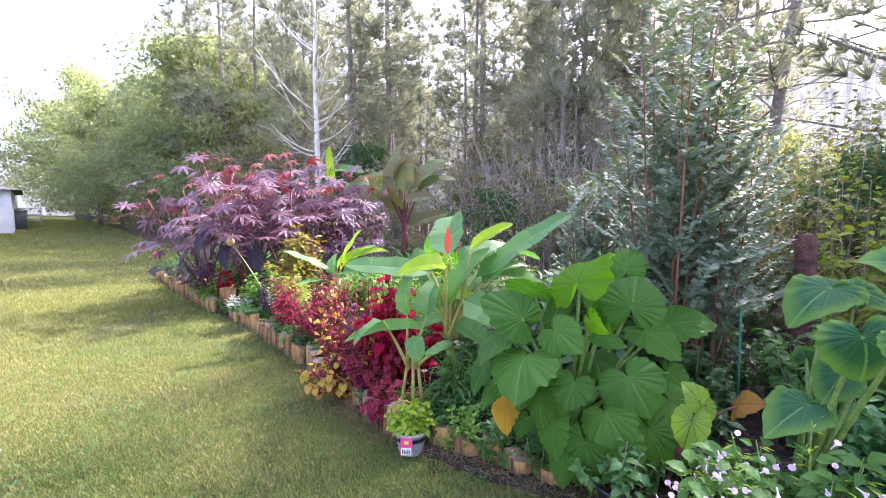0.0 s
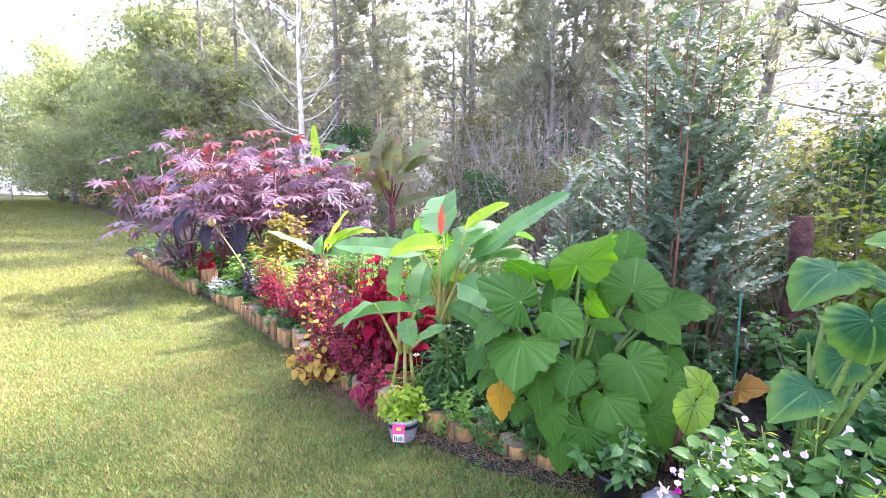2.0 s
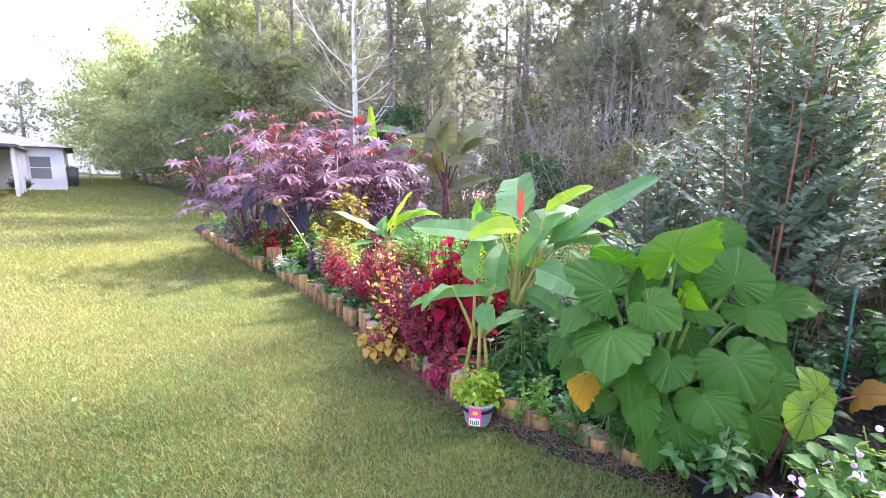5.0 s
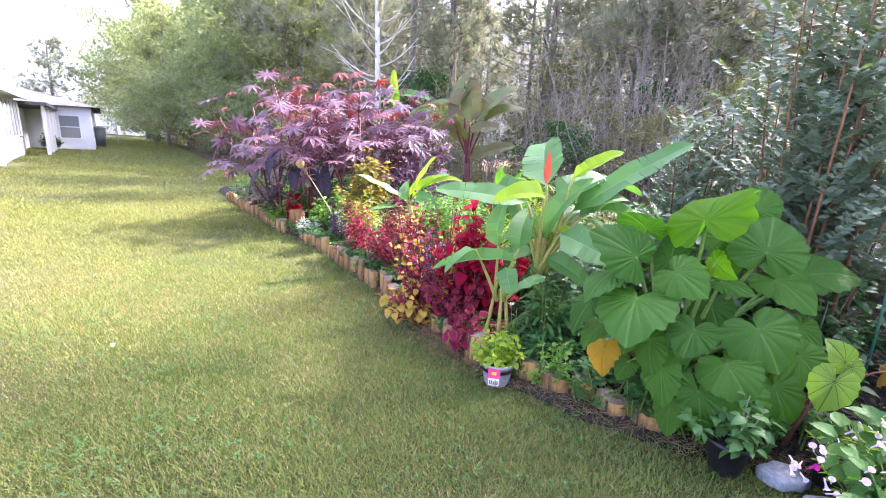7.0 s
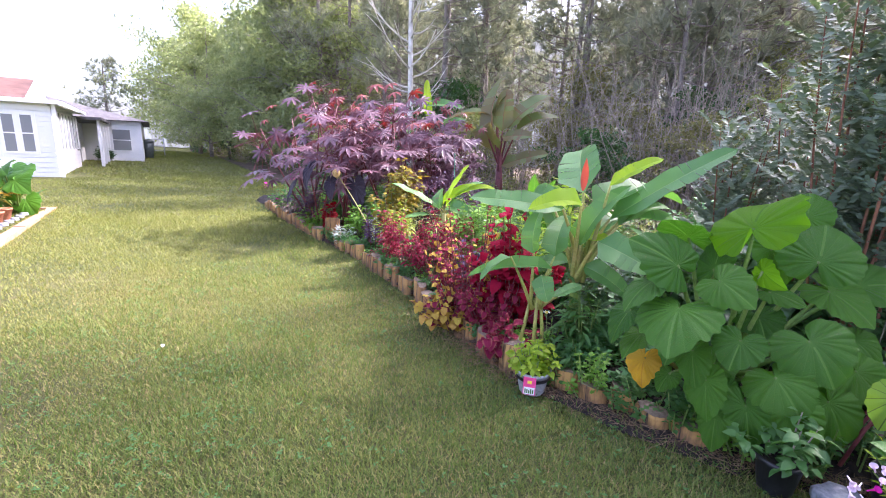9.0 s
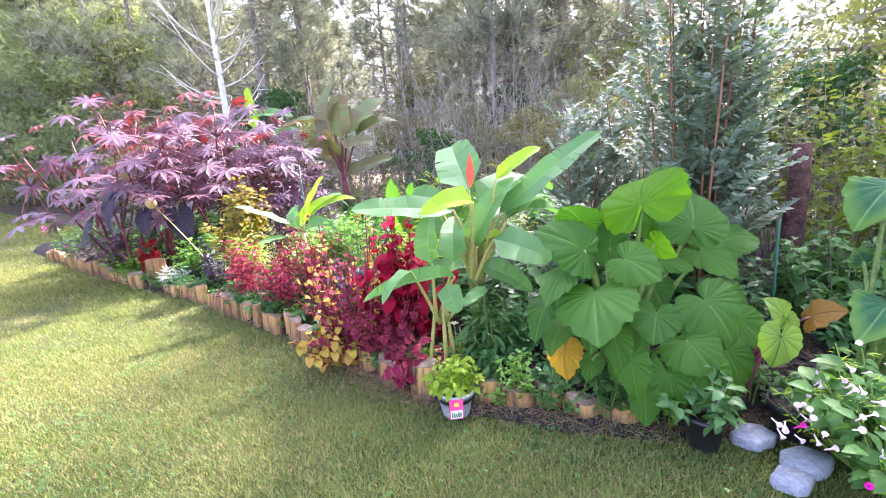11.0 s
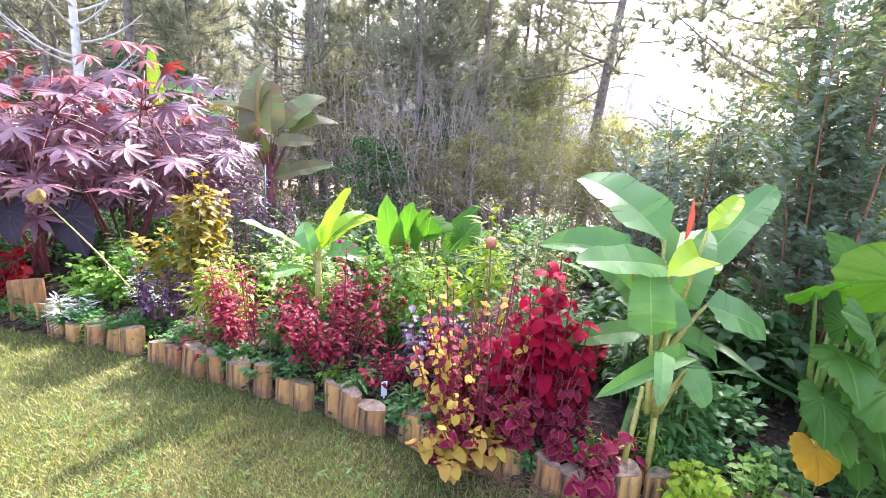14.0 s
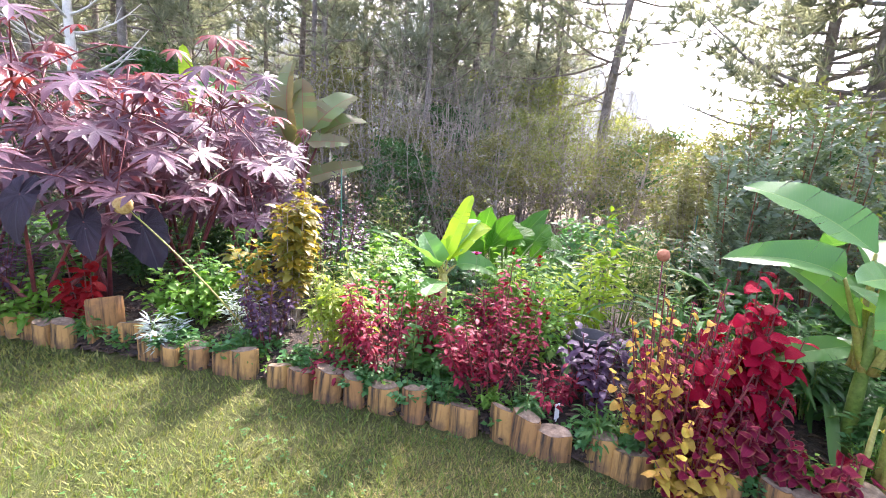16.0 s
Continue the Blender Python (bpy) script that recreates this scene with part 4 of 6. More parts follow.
def broadleaf(name, at, high, spread, seed, material, label, leaves=5200, leaf=0.2, trunk_r=0.16, bark="bark", low=0.12, group=""):
    rnd = random.Random(seed)
    th = thing(name, at, label, "tree", group)
    lim, crown, trunk = Build(), Build(), Build()
    pts = [Vector((0.15 * math.sin(3 * k + seed), 0.15 * math.cos(2 * k + seed), high * 0.85 * k - 0.1)) for k in [i / 6 for i in range(7)]]
    trunk.add(tube(pts, trunk_r, trunk_r * 0.2, 8))
    clumps = []
    for i in range(30):
        k = low + (0.98 - low) * (i + rnd.random()) / 30
        j = min(5, int(k * 6))
        p = pts[j].lerp(pts[j + 1], k * 6 - j)
        a = rnd.uniform(0, 6.283)
        long = spread * math.sin(math.pi * min(0.97, 0.25 + 0.72 * k)) * rnd.uniform(0.65, 1.1)
        tip = p + Vector((math.cos(a) * long, math.sin(a) * long, long * rnd.uniform(0.0, 0.5)))
        bow = bend(p, tip, 0.1 * long, 4)
        lim.add(tube(bow, trunk_r * 0.35 * (1.15 - k), 0.012, 5, False))
        for u in (0.55, 0.8, 1.0):
            clumps.append((bow[0].lerp(bow[-1], u), spread * 0.25 * rnd.uniform(0.7, 1.3)))
    for i in range(leaves):
        c, s = clumps[i % len(clumps)]
        d = rand_way(rnd) * s * rnd.random() ** 0.4
        d.z *= 0.65
        crown.add(CHIP, aim(c + d, rand_way(rnd, -0.2), rand_way(rnd, 1.0), leaf * rnd.uniform(0.6, 1.3)))
    part("trunk", trunk, bark, th)
    tagged(part("limb_mass", lim, bark, th), kind="stuff")
    tagged(part("crown", crown, material, th), kind="stuff")
    return th


def woods():
    rnd = random.Random(21)
    kinds = [pine("pine_tree", (-6.5, 19.0, 0), 13.5, 1, "tall dark pine with a bare lower trunk in dense woods"),
             pine("pine_tree", (-2.0, 17.5, 0), 12.0, 2, "tall dark pine with a bare lower trunk in dense woods", 0.12, 2.9),
             pine("pine_tree", (1.5, 16.0, 0), 14.5, 3, "tall dark pine with a bare lower trunk in dense woods", 0.22, 2.6),
             pine("pine_tree", (4.0, 17.0, 0), 10.0, 4, "tall dark pine with a bare lower trunk in dense woods", 0.06, 2.4)]
    spots = []
    for row in range(5):
        for i in range(13):
            x = -13 + i * 2.35 + rnd.uniform(-0.8, 0.8)
            y = 17.5 + row * 3.0 - 0.25 * max(0, x) + max(0, -x - 5) * 0.75 + rnd.uniform(-1.2, 1.2)
            if x > 9 and row < 2 or row > 2 and x > 7:
                continue
            spots.append((x, y))
    spots += [(6.9, 15.8), (8.9, 13.8), (6.3, 14.2), (8.6, 14.8), (3.6, 13.8), (10.2, 15.0), (4.8, 15.5)]
    for i, (x, y) in enumerate(spots):
        k = rnd.uniform(0.8, 1.2)
        copy_thing(kinds[i % 4], pose(x, y, 0, 0, 0, rnd.uniform(0, 360)) @ Matrix.Diagonal((k, k, k * rnd.uniform(0.9, 1.1), 1)))
    pine("pine_tree", (8.3, 11.3, 0), 18.0, 31, "lone pine with a thin curving trunk and sparse limbs", 0.22, 4.2, 54, 0.16, (1.2, -2.0), 24, 0.40, 0.055)
    pine("pine_tree", (9.3, 6.6, 0), 14.0, 32, "lone pine with long sparse limbs", 0.16, 3.4, 56, 0.15, (0.5, 0.2), 44, 0.36, 0.05)
    pine("pine_tree", (9.0, 5.6, 0), 15.0, 33, "lone pine with a thick trunk and long sparse limbs", 0.16, 3.8, 60, 0.25, (0.7, 0.2), 44, 0.36, 0.05)
    kinds = [broadleaf("woodland_tree", (-13, 25, 0.3), 11.0, 4.0, 41, "broad", "broad green deciduous tree at the edge of the woods", 11000, 0.21, group="woodland edge"),
             broadleaf("woodland_tree", (-17.5, 29, 0.4), 12.0, 4.2, 42, "broad", "broad green deciduous tree at the edge of the woods", 11000, 0.21, group="woodland edge")]
    for i, (x, y, k) in enumerate([(-9.5, 21.5, 0.85), (-11.0, 22.5, 0.9), (-15.5, 27, 1.0), (-21, 33, 1.1), (-25, 37.5, 1.15), (-29, 41, 1.1), (-19, 34, 1.25), (-14.5, 30, 1.2), (-34, 47, 1.1), (-28, 34.5, 1.2), (-33, 40, 1.3), (-24, 31, 0.95), (-38, 46, 1.3), (-12.5, 23.0, 1.0), (-17, 26.5, 0.8), (-40, 52, 1.4), (-21.5, 29.5, 0.8), (-26.5, 35, 0.9)]):
        copy_thing(kinds[i % 2], pose(x, y, 0.2, 0, 0, 70 * i) @ Matrix.Scale(k, 4))
    brush = [broadleaf("understory_tree", (5.0, 11.0, 0), 3.6, 1.6, 51, "brush", "tangled woodland understory tree with small yellowing leaves", 4400, 0.085, 0.05, "twig", 0.1, "understory"),
             broadleaf("understory_tree", (2.5, 12.5, 0), 3.2, 1.5, 52, "autumn", "tangled woodland understory tree with small yellowing leaves", 4200, 0.085, 0.05, "twig", 0.1, "understory"),
             broadleaf("understory_tree", (7.5, 9.5, 0), 3.0, 1.5, 53, "deep", "dark green woodland understory tree", 3400, 0.11, 0.05, "twig", 0.08, "understory")]
    # (6.4, 2.8) and (8.6, 2.6): unseen trees added only to shade the elephant ear
    for i, (x, y, k) in enumerate([(6.8, 11.5, 1.1), (0.5, 13.5, 1.0), (4.0, 13.5, 1.3), (8.5, 10.8, 1.1), (10.5, 9.0, 1.1), (12.5, 7.5, 1.2), (9.0, 7.5, 1.0), (-2.0, 14.5, 1.0), (-5.5, 16.0, 1.1), (6.0, 14.5, 1.5), (-8, 18.5, 1.2), (11.5, 11, 1.3), (7.0, 6.0, 1.1), (10, 4.5, 1.3), (5.2, 5.0, 0.9), (5.6, 3.6, 0.9), (4.6, 7.5, 0.9), (1.0, 10.6, 0.8), (-1.5, 11.6, 0.8), (3.2, 9.6, 0.85), (-3.6, 13.2, 0.8), (-6.5, 14.5, 0.9), (1.5, 15, 1.5), (-3, 17, 1.6), (8, 13, 1.5), (4.5, 2.2, 0.8), (6.5, 1.0, 1.1), (6.4, 2.8, 1.7), (8.6, 2.6, 2.2), (-9.5, 18.6, 0.9), (-11.5, 20.6, 0.8), (-13.2, 22.4, 0.9), (-15.0, 24.2, 0.8), (-16.8, 25.8, 0.9), (-18.8, 27.8, 0.9), (-21, 30, 0.9), (-23.2, 32.2, 1.0), (-26, 35, 1.0), (-30, 38, 1.1)]):
        copy_thing(brush[i % 3], pose(x, y, 0, 0, 0, 50 * i) @ Matrix.Scale(k, 4))


woods()


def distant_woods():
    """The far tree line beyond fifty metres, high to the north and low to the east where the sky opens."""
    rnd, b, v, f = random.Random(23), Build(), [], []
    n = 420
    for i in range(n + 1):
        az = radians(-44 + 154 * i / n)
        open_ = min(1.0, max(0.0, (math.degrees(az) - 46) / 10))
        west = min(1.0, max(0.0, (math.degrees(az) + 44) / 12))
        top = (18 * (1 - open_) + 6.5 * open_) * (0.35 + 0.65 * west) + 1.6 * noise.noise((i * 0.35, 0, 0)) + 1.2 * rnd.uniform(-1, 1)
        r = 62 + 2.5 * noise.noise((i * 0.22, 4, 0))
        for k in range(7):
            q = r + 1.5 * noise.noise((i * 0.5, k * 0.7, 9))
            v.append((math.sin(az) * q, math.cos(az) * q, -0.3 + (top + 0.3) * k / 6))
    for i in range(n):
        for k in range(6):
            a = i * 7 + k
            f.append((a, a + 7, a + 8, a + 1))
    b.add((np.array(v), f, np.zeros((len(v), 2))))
    solid("backdrop", b, "distance", "backdrop sheet of distant woods, grey-green haze painted in and slightly glowing", "woods", kind="structure")


distant_woods()


def dead_brush(at, seed, high=3.2, wide=1.3, twigs=42):
    """A tangle of bare hanging twigs and vines at the edge of the woods."""
    rnd = random.Random(seed)
    th = thing("dead_brush", at, "tangle of bare brown twigs and hanging vines", "brush", "dead brush")
    tangle, stems = Build(), Build()
    for i in range(twigs):
        a = rnd.uniform(0, 6.283)
        foot = Vector((math.cos(a) * wide * rnd.random(), math.sin(a) * wide * rnd.random(), 0))
        tip = foot + Vector((rnd.gauss(0, 0.6), rnd.gauss(0, 0.6), high * rnd.uniform(0.5, 1.1)))
        bow = bend(foot, tip, rnd.uniform(-0.3, 0.3), 6, (1, 0.3, 0))
        stems.add(tube(bow, 0.014, 0.004, 4, False))
        for q in range(6):
            p = bow[rnd.randrange(2, 7)]
            d = rand_way(rnd, 0.1) * rnd.uniform(0.3, 0.8)
            tangle.add(tube(bend(p, p + d + Vector((0, 0, -0.2)), 0.12, 3), 0.006, 0.002, 3, False))
    tagged(part("vine_stem", stems, "twig", th), kind="stuff")
    tagged(part("twig_tangle", tangle, "twig", th), kind="stuff")
    return th


for i, (x, y, k) in enumerate([(2.6, 10.4, 1.0), (4.2, 10.8, 1.2), (1.2, 11.6, 1.1), (5.6, 9.6, 1.0), (-0.6, 12.8, 1.0), (6.6, 8.8, 0.9), (3.4, 12.4, 1.4)]):
    dead_brush((x, y, 0), 300 + i, 3.2 * k, 1.2 * k)


def bare_tree():
    rnd = random.Random(8)
    th = thing("bare_tree", (-4.3, 15.2, 0), "dead bleached white tree with bare upswept branches", "tree")
    part("trunk", Build().add(tube([(0, 0, -0.1), (0.02, 0, 3), (-0.02, 0, 6), (0.05, 0, 9.0)], 0.13, 0.03, 9)), "palebark", th)
    for i in range(26):
        z = 2.6 + 5.6 * (i + rnd.random()) / 26
        a = rnd.uniform(0, 6.283)
        long = rnd.uniform(1.0, 2.6) * (1.15 - z / 12)
        tip = Vector((math.cos(a) * long, math.sin(a) * long, z + long * rnd.uniform(0.5, 1.0)))
        bow = bend((0, 0, z), tip, -0.14 * long, 5)
        br = Build().add(tube(bow, 0.035, 0.008, 5))
        for q in range(4):
            p = bow[2 + q % 3]
            d = (tip - Vector((0, 0, z))).normalized() + rand_way(rnd) * 0.6
            br.add(tube([p, p + d * long * 0.3], 0.012, 0.004, 4))
        part("branch", br, "palebark", th)


bare_tree()
# ---- crape myrtles ----
def myrtle(at, high, spread, seed, canes=7, per=26, leaf=0.056):
    rnd = random.Random(seed)
    th = thing("crape_myrtle", at, "tall crape myrtle with red-brown canes and rows of shiny blue-green leaves", "shrub", "crape myrtles")
    lb = Build()
    oval = blade(2, 0.66, 0.2, 0.1)
    for c in range(canes):
        a = 6.283 * c / canes + rnd.uniform(-0.3, 0.3)
        tip = Vector((math.cos(a) * spread * rnd.uniform(0.3, 1), math.sin(a) * spread * rnd.uniform(0.3, 1), high * rnd.uniform(0.72, 1.0)))
        cane = bend((tip.x * 0.2, tip.y * 0.2, 0), tip, 0.03 * high, 8, (tip.x, tip.y, 0))
        part("cane", Build().add(tube(cane, 0.011, 0.003, 6)), "redstem", th)
        for s in range(per):
            k = 0.24 + 0.76 * (s + rnd.random()) / per
            j = min(7, int(k * 8))
            p = cane[j].lerp(cane[j + 1], k * 8 - j)
            b = rnd.uniform(0, 6.283)
            long = rnd.uniform(0.25, 0.55) * (1.25 - 0.75 * k)
            d = Vector((math.cos(b), math.sin(b), rnd.uniform(0.4, 1.3))).normalized()
            n = int(long / 0.024)
            for q in range(n):
                for side in (-1, 1):
                    w = d.cross(Vector((0, 0, 1))).normalized() * side + d * 0.75 + rand_way(rnd) * 0.25
                    lb.add(oval, aim(p + d * (long * (q + 0.5) / n), w, (rnd.uniform(-0.6, 0.3), rnd.uniform(-1.2, 0.0), 0.8), leaf * rnd.uniform(0.75, 1.2)))
    tagged(part("foliage", lb, "myrtle", th), kind="stuff")
    return th


myrtle((1.6, 3.05, 0.08), 3.0, 0.42, 61, 10, 28)
myrtle((1.98, 3.2, 0.08), 2.7, 0.32, 62, 9, 24)
myrtle((2.1, 4.3, 0.05), 2.1, 0.5, 63, 8, 20)
myrtle((2.5, 3.95, 0.05), 2.3, 0.45, 64, 8, 22)
myrtle((1.45, 4.3, 0.05), 1.9, 0.4, 65, 7, 20)


# ---- plants of the border, from the far end to the near one ----
def coleus(at, size, count, leaf_size, material, label, seed, stems=16, stem="purplestem", second=None, share=0.0):
    """Coleus: every leaf a piece of its own on a few shared leaf meshes, a share of them of a second colour."""
    rnd = random.Random(seed)
    th = thing("coleus_plant", at, label, "plant", "coleus")
    meshes = [Build().add(blade(6, 0.86, 0.16, 0.3 + 0.2 * i, "round", 0.025, i)).mesh("leaf", material) for i in range(4)]
    others = [Build().add(blade(6, 0.7, 0.16, 0.3 + 0.2 * i, "round", 0.03, i)).mesh("leaf", second or material) for i in range(2)]
    sx, sy, h = size
    for i in range(stems):
        a, r = rnd.uniform(0, 6.283), math.sqrt(rnd.uniform(0.02, 1))
        tip = Vector((math.cos(a) * sx * r, math.sin(a) * sy * r, h * (1 - 0.45 * r * r) * rnd.uniform(0.4, 1.03)))
        pts = bend((tip.x * 0.3, tip.y * 0.3, 0), tip, 0.05 * h, 5, (tip.x, tip.y, 0))
        part("stem", Build().add(tube(pts, 0.006, 0.003, 5, False)), stem, th)
        n = count // stems
        for q in range(n):
            k = 0.15 + 0.85 * (q + rnd.random()) / n
            j = min(4, int(k * 5))
            p = pts[j].lerp(pts[j + 1], k * 5 - j)
            b = q * 1.57 + rnd.uniform(-0.4, 0.4)
            way = Vector((math.cos(b), math.sin(b), rnd.uniform(-0.3, 0.45)))
            ob = part("leaf", others[q % 2] if rnd.random() < share else meshes[rnd.randrange(4)], None, th)
            ob.matrix_local = aim(p, way, (rnd.uniform(-0.3, 0.3), -0.35, 1), leaf_size * rnd.uniform(0.6, 1.15) * (1.1 - 0.35 * k))
    return th


coleus((-0.76, 3.56, 0.1), (0.38, 0.28, 1.02), 470, 0.060, "coleus_gold", "coleus with golden yellow leaves flushed pink on red stems", 1, 34, second="coleus_burg", share=0.4)
coleus((-0.66, 3.50, 0.1), (0.36, 0.26, 0.98), 430, 0.048, "coleus_burg", "slender coleus with small dark red leaves on red stems", 7, 32)
coleus((-0.80, 3.36, 0.05), (0.36, 0.17, 0.42), 240, 0.074, "coleus_gold", "low golden coleus spilling over the log edging", 2, 22, second="coleus_burg", share=0.15)
coleus((-0.74, 3.38, 0.05), (0.34, 0.18, 0.46), 200, 0.05, "coleus_burg", "low dark red coleus mixed with golden leaves", 8, 20)
coleus((-0.34, 3.38, 0.1), (0.36, 0.25, 1.02), 600, 0.104, "coleus_red", "coleus with broad velvety crimson leaves", 3, 36)
coleus((-0.50, 3.26, 0.08), (0.32, 0.22, 0.52), 380, 0.07, "coleus_burg", "coleus with burgundy leaves edged in tan", 4, 26)
coleus((-0.36, 2.95, 0.05), (0.26, 0.14, 0.30), 170, 0.085, "coleus_burg", "low burgundy coleus hanging over the log edging", 5, 18)
coleus((-3.32, 6.62, 0.1), (0.22, 0.16, 0.62), 110, 0.11, "scarlet", "coleus with large scarlet leaves in shade", 6, 10)
bush("red_leaved_plant", (-1.15, 4.42, 0.1), (0.42, 0.3, 0.95), 1150, SLIM, 0.062, "perilla", "bushy plant with small magenta-red leaves on red stems", stem="purplestem", stems=26, seed=1, group="red-leaved plants")
bush("red_leaved_plant", (-1.62, 4.85, 0.1), (0.38, 0.27, 0.84), 950, SLIM, 0.062, "perilla", "bushy plant with small magenta-red leaves on red stems", stem="purplestem", stems=22, seed=2, group="red-leaved plants")
bush("red_leaved_plant", (-1.92, 5.02, 0.08), (0.2, 0.14, 0.26), 160, SLIM, 0.062, "perilla", "low plant with dull red leaves behind the logs", stem="purplestem", stems=12, seed=3, group="red-leaved plants")
bush("red_leaved_plant", (-0.98, 4.1, 0.08), (0.22, 0.14, 0.35), 210, SLIM, 0.062, "perilla", "low plant with dull red leaves behind the logs", stem="purplestem", stems=14, seed=4, group="red-leaved plants")
bush("smoky_leaved_plant", (-0.74, 3.98, 0.1), (0.24, 0.2, 0.68), 260, OVAL, 0.07, "purple", "plant with smoky grey-purple leaves", stem="purplestem", stems=12, seed=5)
bush("flowering_bush", (-0.75, 4.75, 0.1), (0.5, 0.4, 0.85), 900, OVAL, 0.075, "fresh", "leafy light green bush with a few red blooms", stems=30, seed=6, spikes=(10, CHIP_ROUND, 0.035, 7, "scarlet"))
bush("lime_bush", (-0.25, 5.0, 0.1), (0.5, 0.4, 0.72), 700, OVAL, 0.07, "lime", "bright lime-green bush in sunlight", stems=24, seed=7)
bush("bamboo_like_plant", (0.08, 4.62, 0.1), (0.17, 0.17, 1.18), 260, LANCE, 0.16, "lime", "tall yellow-green plant with narrow bamboo-like leaves", stem="palestem", stems=9, seed=8, out=1.2)
bush("croton_shrub", (-1.98, 5.95, 0.1), (0.40, 0.34, 1.36), 900, OVAL, 0.095, "olive", "upright shrub with olive and gold leaves", stem="twig", stems=16, seed=9)
bush("fine_leaved_plant", (-1.82, 5.3, 0.1), (0.3, 0.25, 0.72), 620, LANCE, 0.10, "feather", "feathery yellow-green plant with narrow leaves", stem="palestem", stems=20, seed=10, out=1.3)
bush("purple_leaved_plant", (-2.22, 5.6, 0.1), (0.2, 0.16, 0.72), 320, OVAL, 0.055, "purple", "small plant with dark purple leaves", stem="purplestem", stems=12, seed=11)
bush("loropetalum", (-1.45, 6.85, 0.1), (0.55, 0.45, 1.35), 1300, CHIP, 0.06, "purple", "dense shrub of tiny dark purple leaves", "shrub", "purplestem", 30, 12)
bush("loropetalum", (-3.95, 7.15, 0.1), (0.45, 0.35, 0.85), 900, CHIP, 0.06, "purple", "dense low shrub of tiny dark purple leaves", "shrub", "purplestem", 24, 13)
bush("dusty_miller", (-2.86, 6.02, 0.06), (0.17, 0.13, 0.28), 460, CHIP_NARROW, 0.075, "silver", "silver-white dusty miller with lacy leaves by the stump", stem="greenstem", stems=12, seed=14, group="dusty millers")
bush("dusty_miller", (-2.35, 6.0, 0.1), (0.15, 0.13, 0.42), 300, CHIP_NARROW, 0.07, "silver", "silver-grey dusty miller among green leaves", stem="greenstem", stems=10, seed=15, group="dusty millers")
bush("green_leafy_plant", (-2.62, 6.3, 0.1), (0.35, 0.28, 0.62), 700, OVAL, 0.075, "fresh", "leafy green plant with soft oval leaves", stems=22, seed=16, group="green fillers")
bush("green_leafy_plant", (-3.75, 6.92, 0.05), (0.28, 0.2, 0.42), 360, OVAL, 0.085, "fresh", "leafy green plant with soft oval leaves", stems=16, seed=17, group="green fillers")
bush("green_leafy_plant", (-2.35, 6.6, 0.1), (0.4, 0.35, 0.85), 700, LANCE, 0.10, "mid", "leafy green plant with narrow leaves", stems=22, seed=18, group="green fillers")
bush("green_leafy_plant", (-1.35, 4.75, 0.1), (0.35, 0.2, 0.45), 420, OVAL, 0.08, "mid", "green plant with divided leaves under red foliage", stems=16, seed=19, group="green fillers")
bush("green_leafy_plant", (-0.05, 3.9, 0.1), (0.4, 0.35, 0.7), 560, LANCE, 0.13, "mid", "green plant with narrow leaves in shade", stems=18, seed=20, group="green fillers")
bush("green_leafy_plant", (0.35, 3.3, 0.1), (0.35, 0.3, 0.62), 480, LANCE, 0.13, "deep", "dark green plant with narrow leaves in shade", stems=18, seed=21, group="green fillers")
bush("green_leafy_plant", (0.40, 2.95, 0.1), (0.32, 0.2, 0.42), 900, CHIP_ROUND, 0.055, "ivy", "soft green plant with small round leaves in shade", stems=26, seed=22, group="green fillers")
bush("green_leafy_plant", (1.25, 3.05, 0.1), (0.45, 0.35, 0.75), 520, OVAL, 0.13, "deep", "dark green plant with broad leaves in shade", stems=16, seed=23, group="green fillers")
bush("green_leafy_plant", (0.12, 2.9, 0.1), (0.16, 0.12, 0.5), 260, LANCE, 0.11, "mid", "green plant with narrow leaves round the banana stem", stems=14, seed=25, group="green fillers")
bush("small_flower_plant", (-0.12, 2.92, 0.12), (0.1, 0.09, 0.25), 170, CHIP_NARROW, 0.05, "fresh", "small feathery green plant with one white bloom", stems=10, seed=24)
for i, (x, y, sx, sy, h, m) in enumerate([(0.12, 2.83, 0.22, 0.12, 0.2, "ivy"), (0.42, 2.62, 0.2, 0.1, 0.14, "ivy"), (0.28, 3.05, 0.3, 0.2, 0.3, "ivy"), (0.62, 2.42, 0.14, 0.08, 0.16, "ivy"), (-2.35, 5.6, 0.32, 0.12, 0.16, "ivy"), (-2.75, 5.95, 0.2, 0.1, 0.12, "ivy"), (-1.45, 4.5, 0.22, 0.1, 0.14, "ivy"), (-1.1, 4.1, 0.14, 0.08, 0.14, "ivy"), (-1.75, 4.8, 0.2, 0.1, 0.15, "ivy"), (-0.85, 3.6, 0.1, 0.06, 0.14, "ivy"), (1.2, 2.3, 0.3, 0.12, 0.12, "ivy")]):
    bush("creeper", (x, y, 0.1), (sx, sy, h), int(2600 * sx), CHIP_ROUND, 0.042, m, "low mat of creeper with small round leaves over the logs", stems=20, seed=30 + i, group="creepers", thin=0.002)
bush("blue_green_shrub", (2.6, 6.6, 0.05), (1.1, 0.8, 0.95), 1500, OVAL, 0.11, "ivy", "wide blue-green shrub in the middle distance", "shrub", "twig", 40, 50, "back shrubs")
bush("blue_green_shrub", (4.4, 6.0, 0.05), (1.1, 0.8, 1.0), 1300, OVAL, 0.11, "ivy", "wide blue-green shrub in the middle distance", "shrub", "twig", 40, 51, "back shrubs")
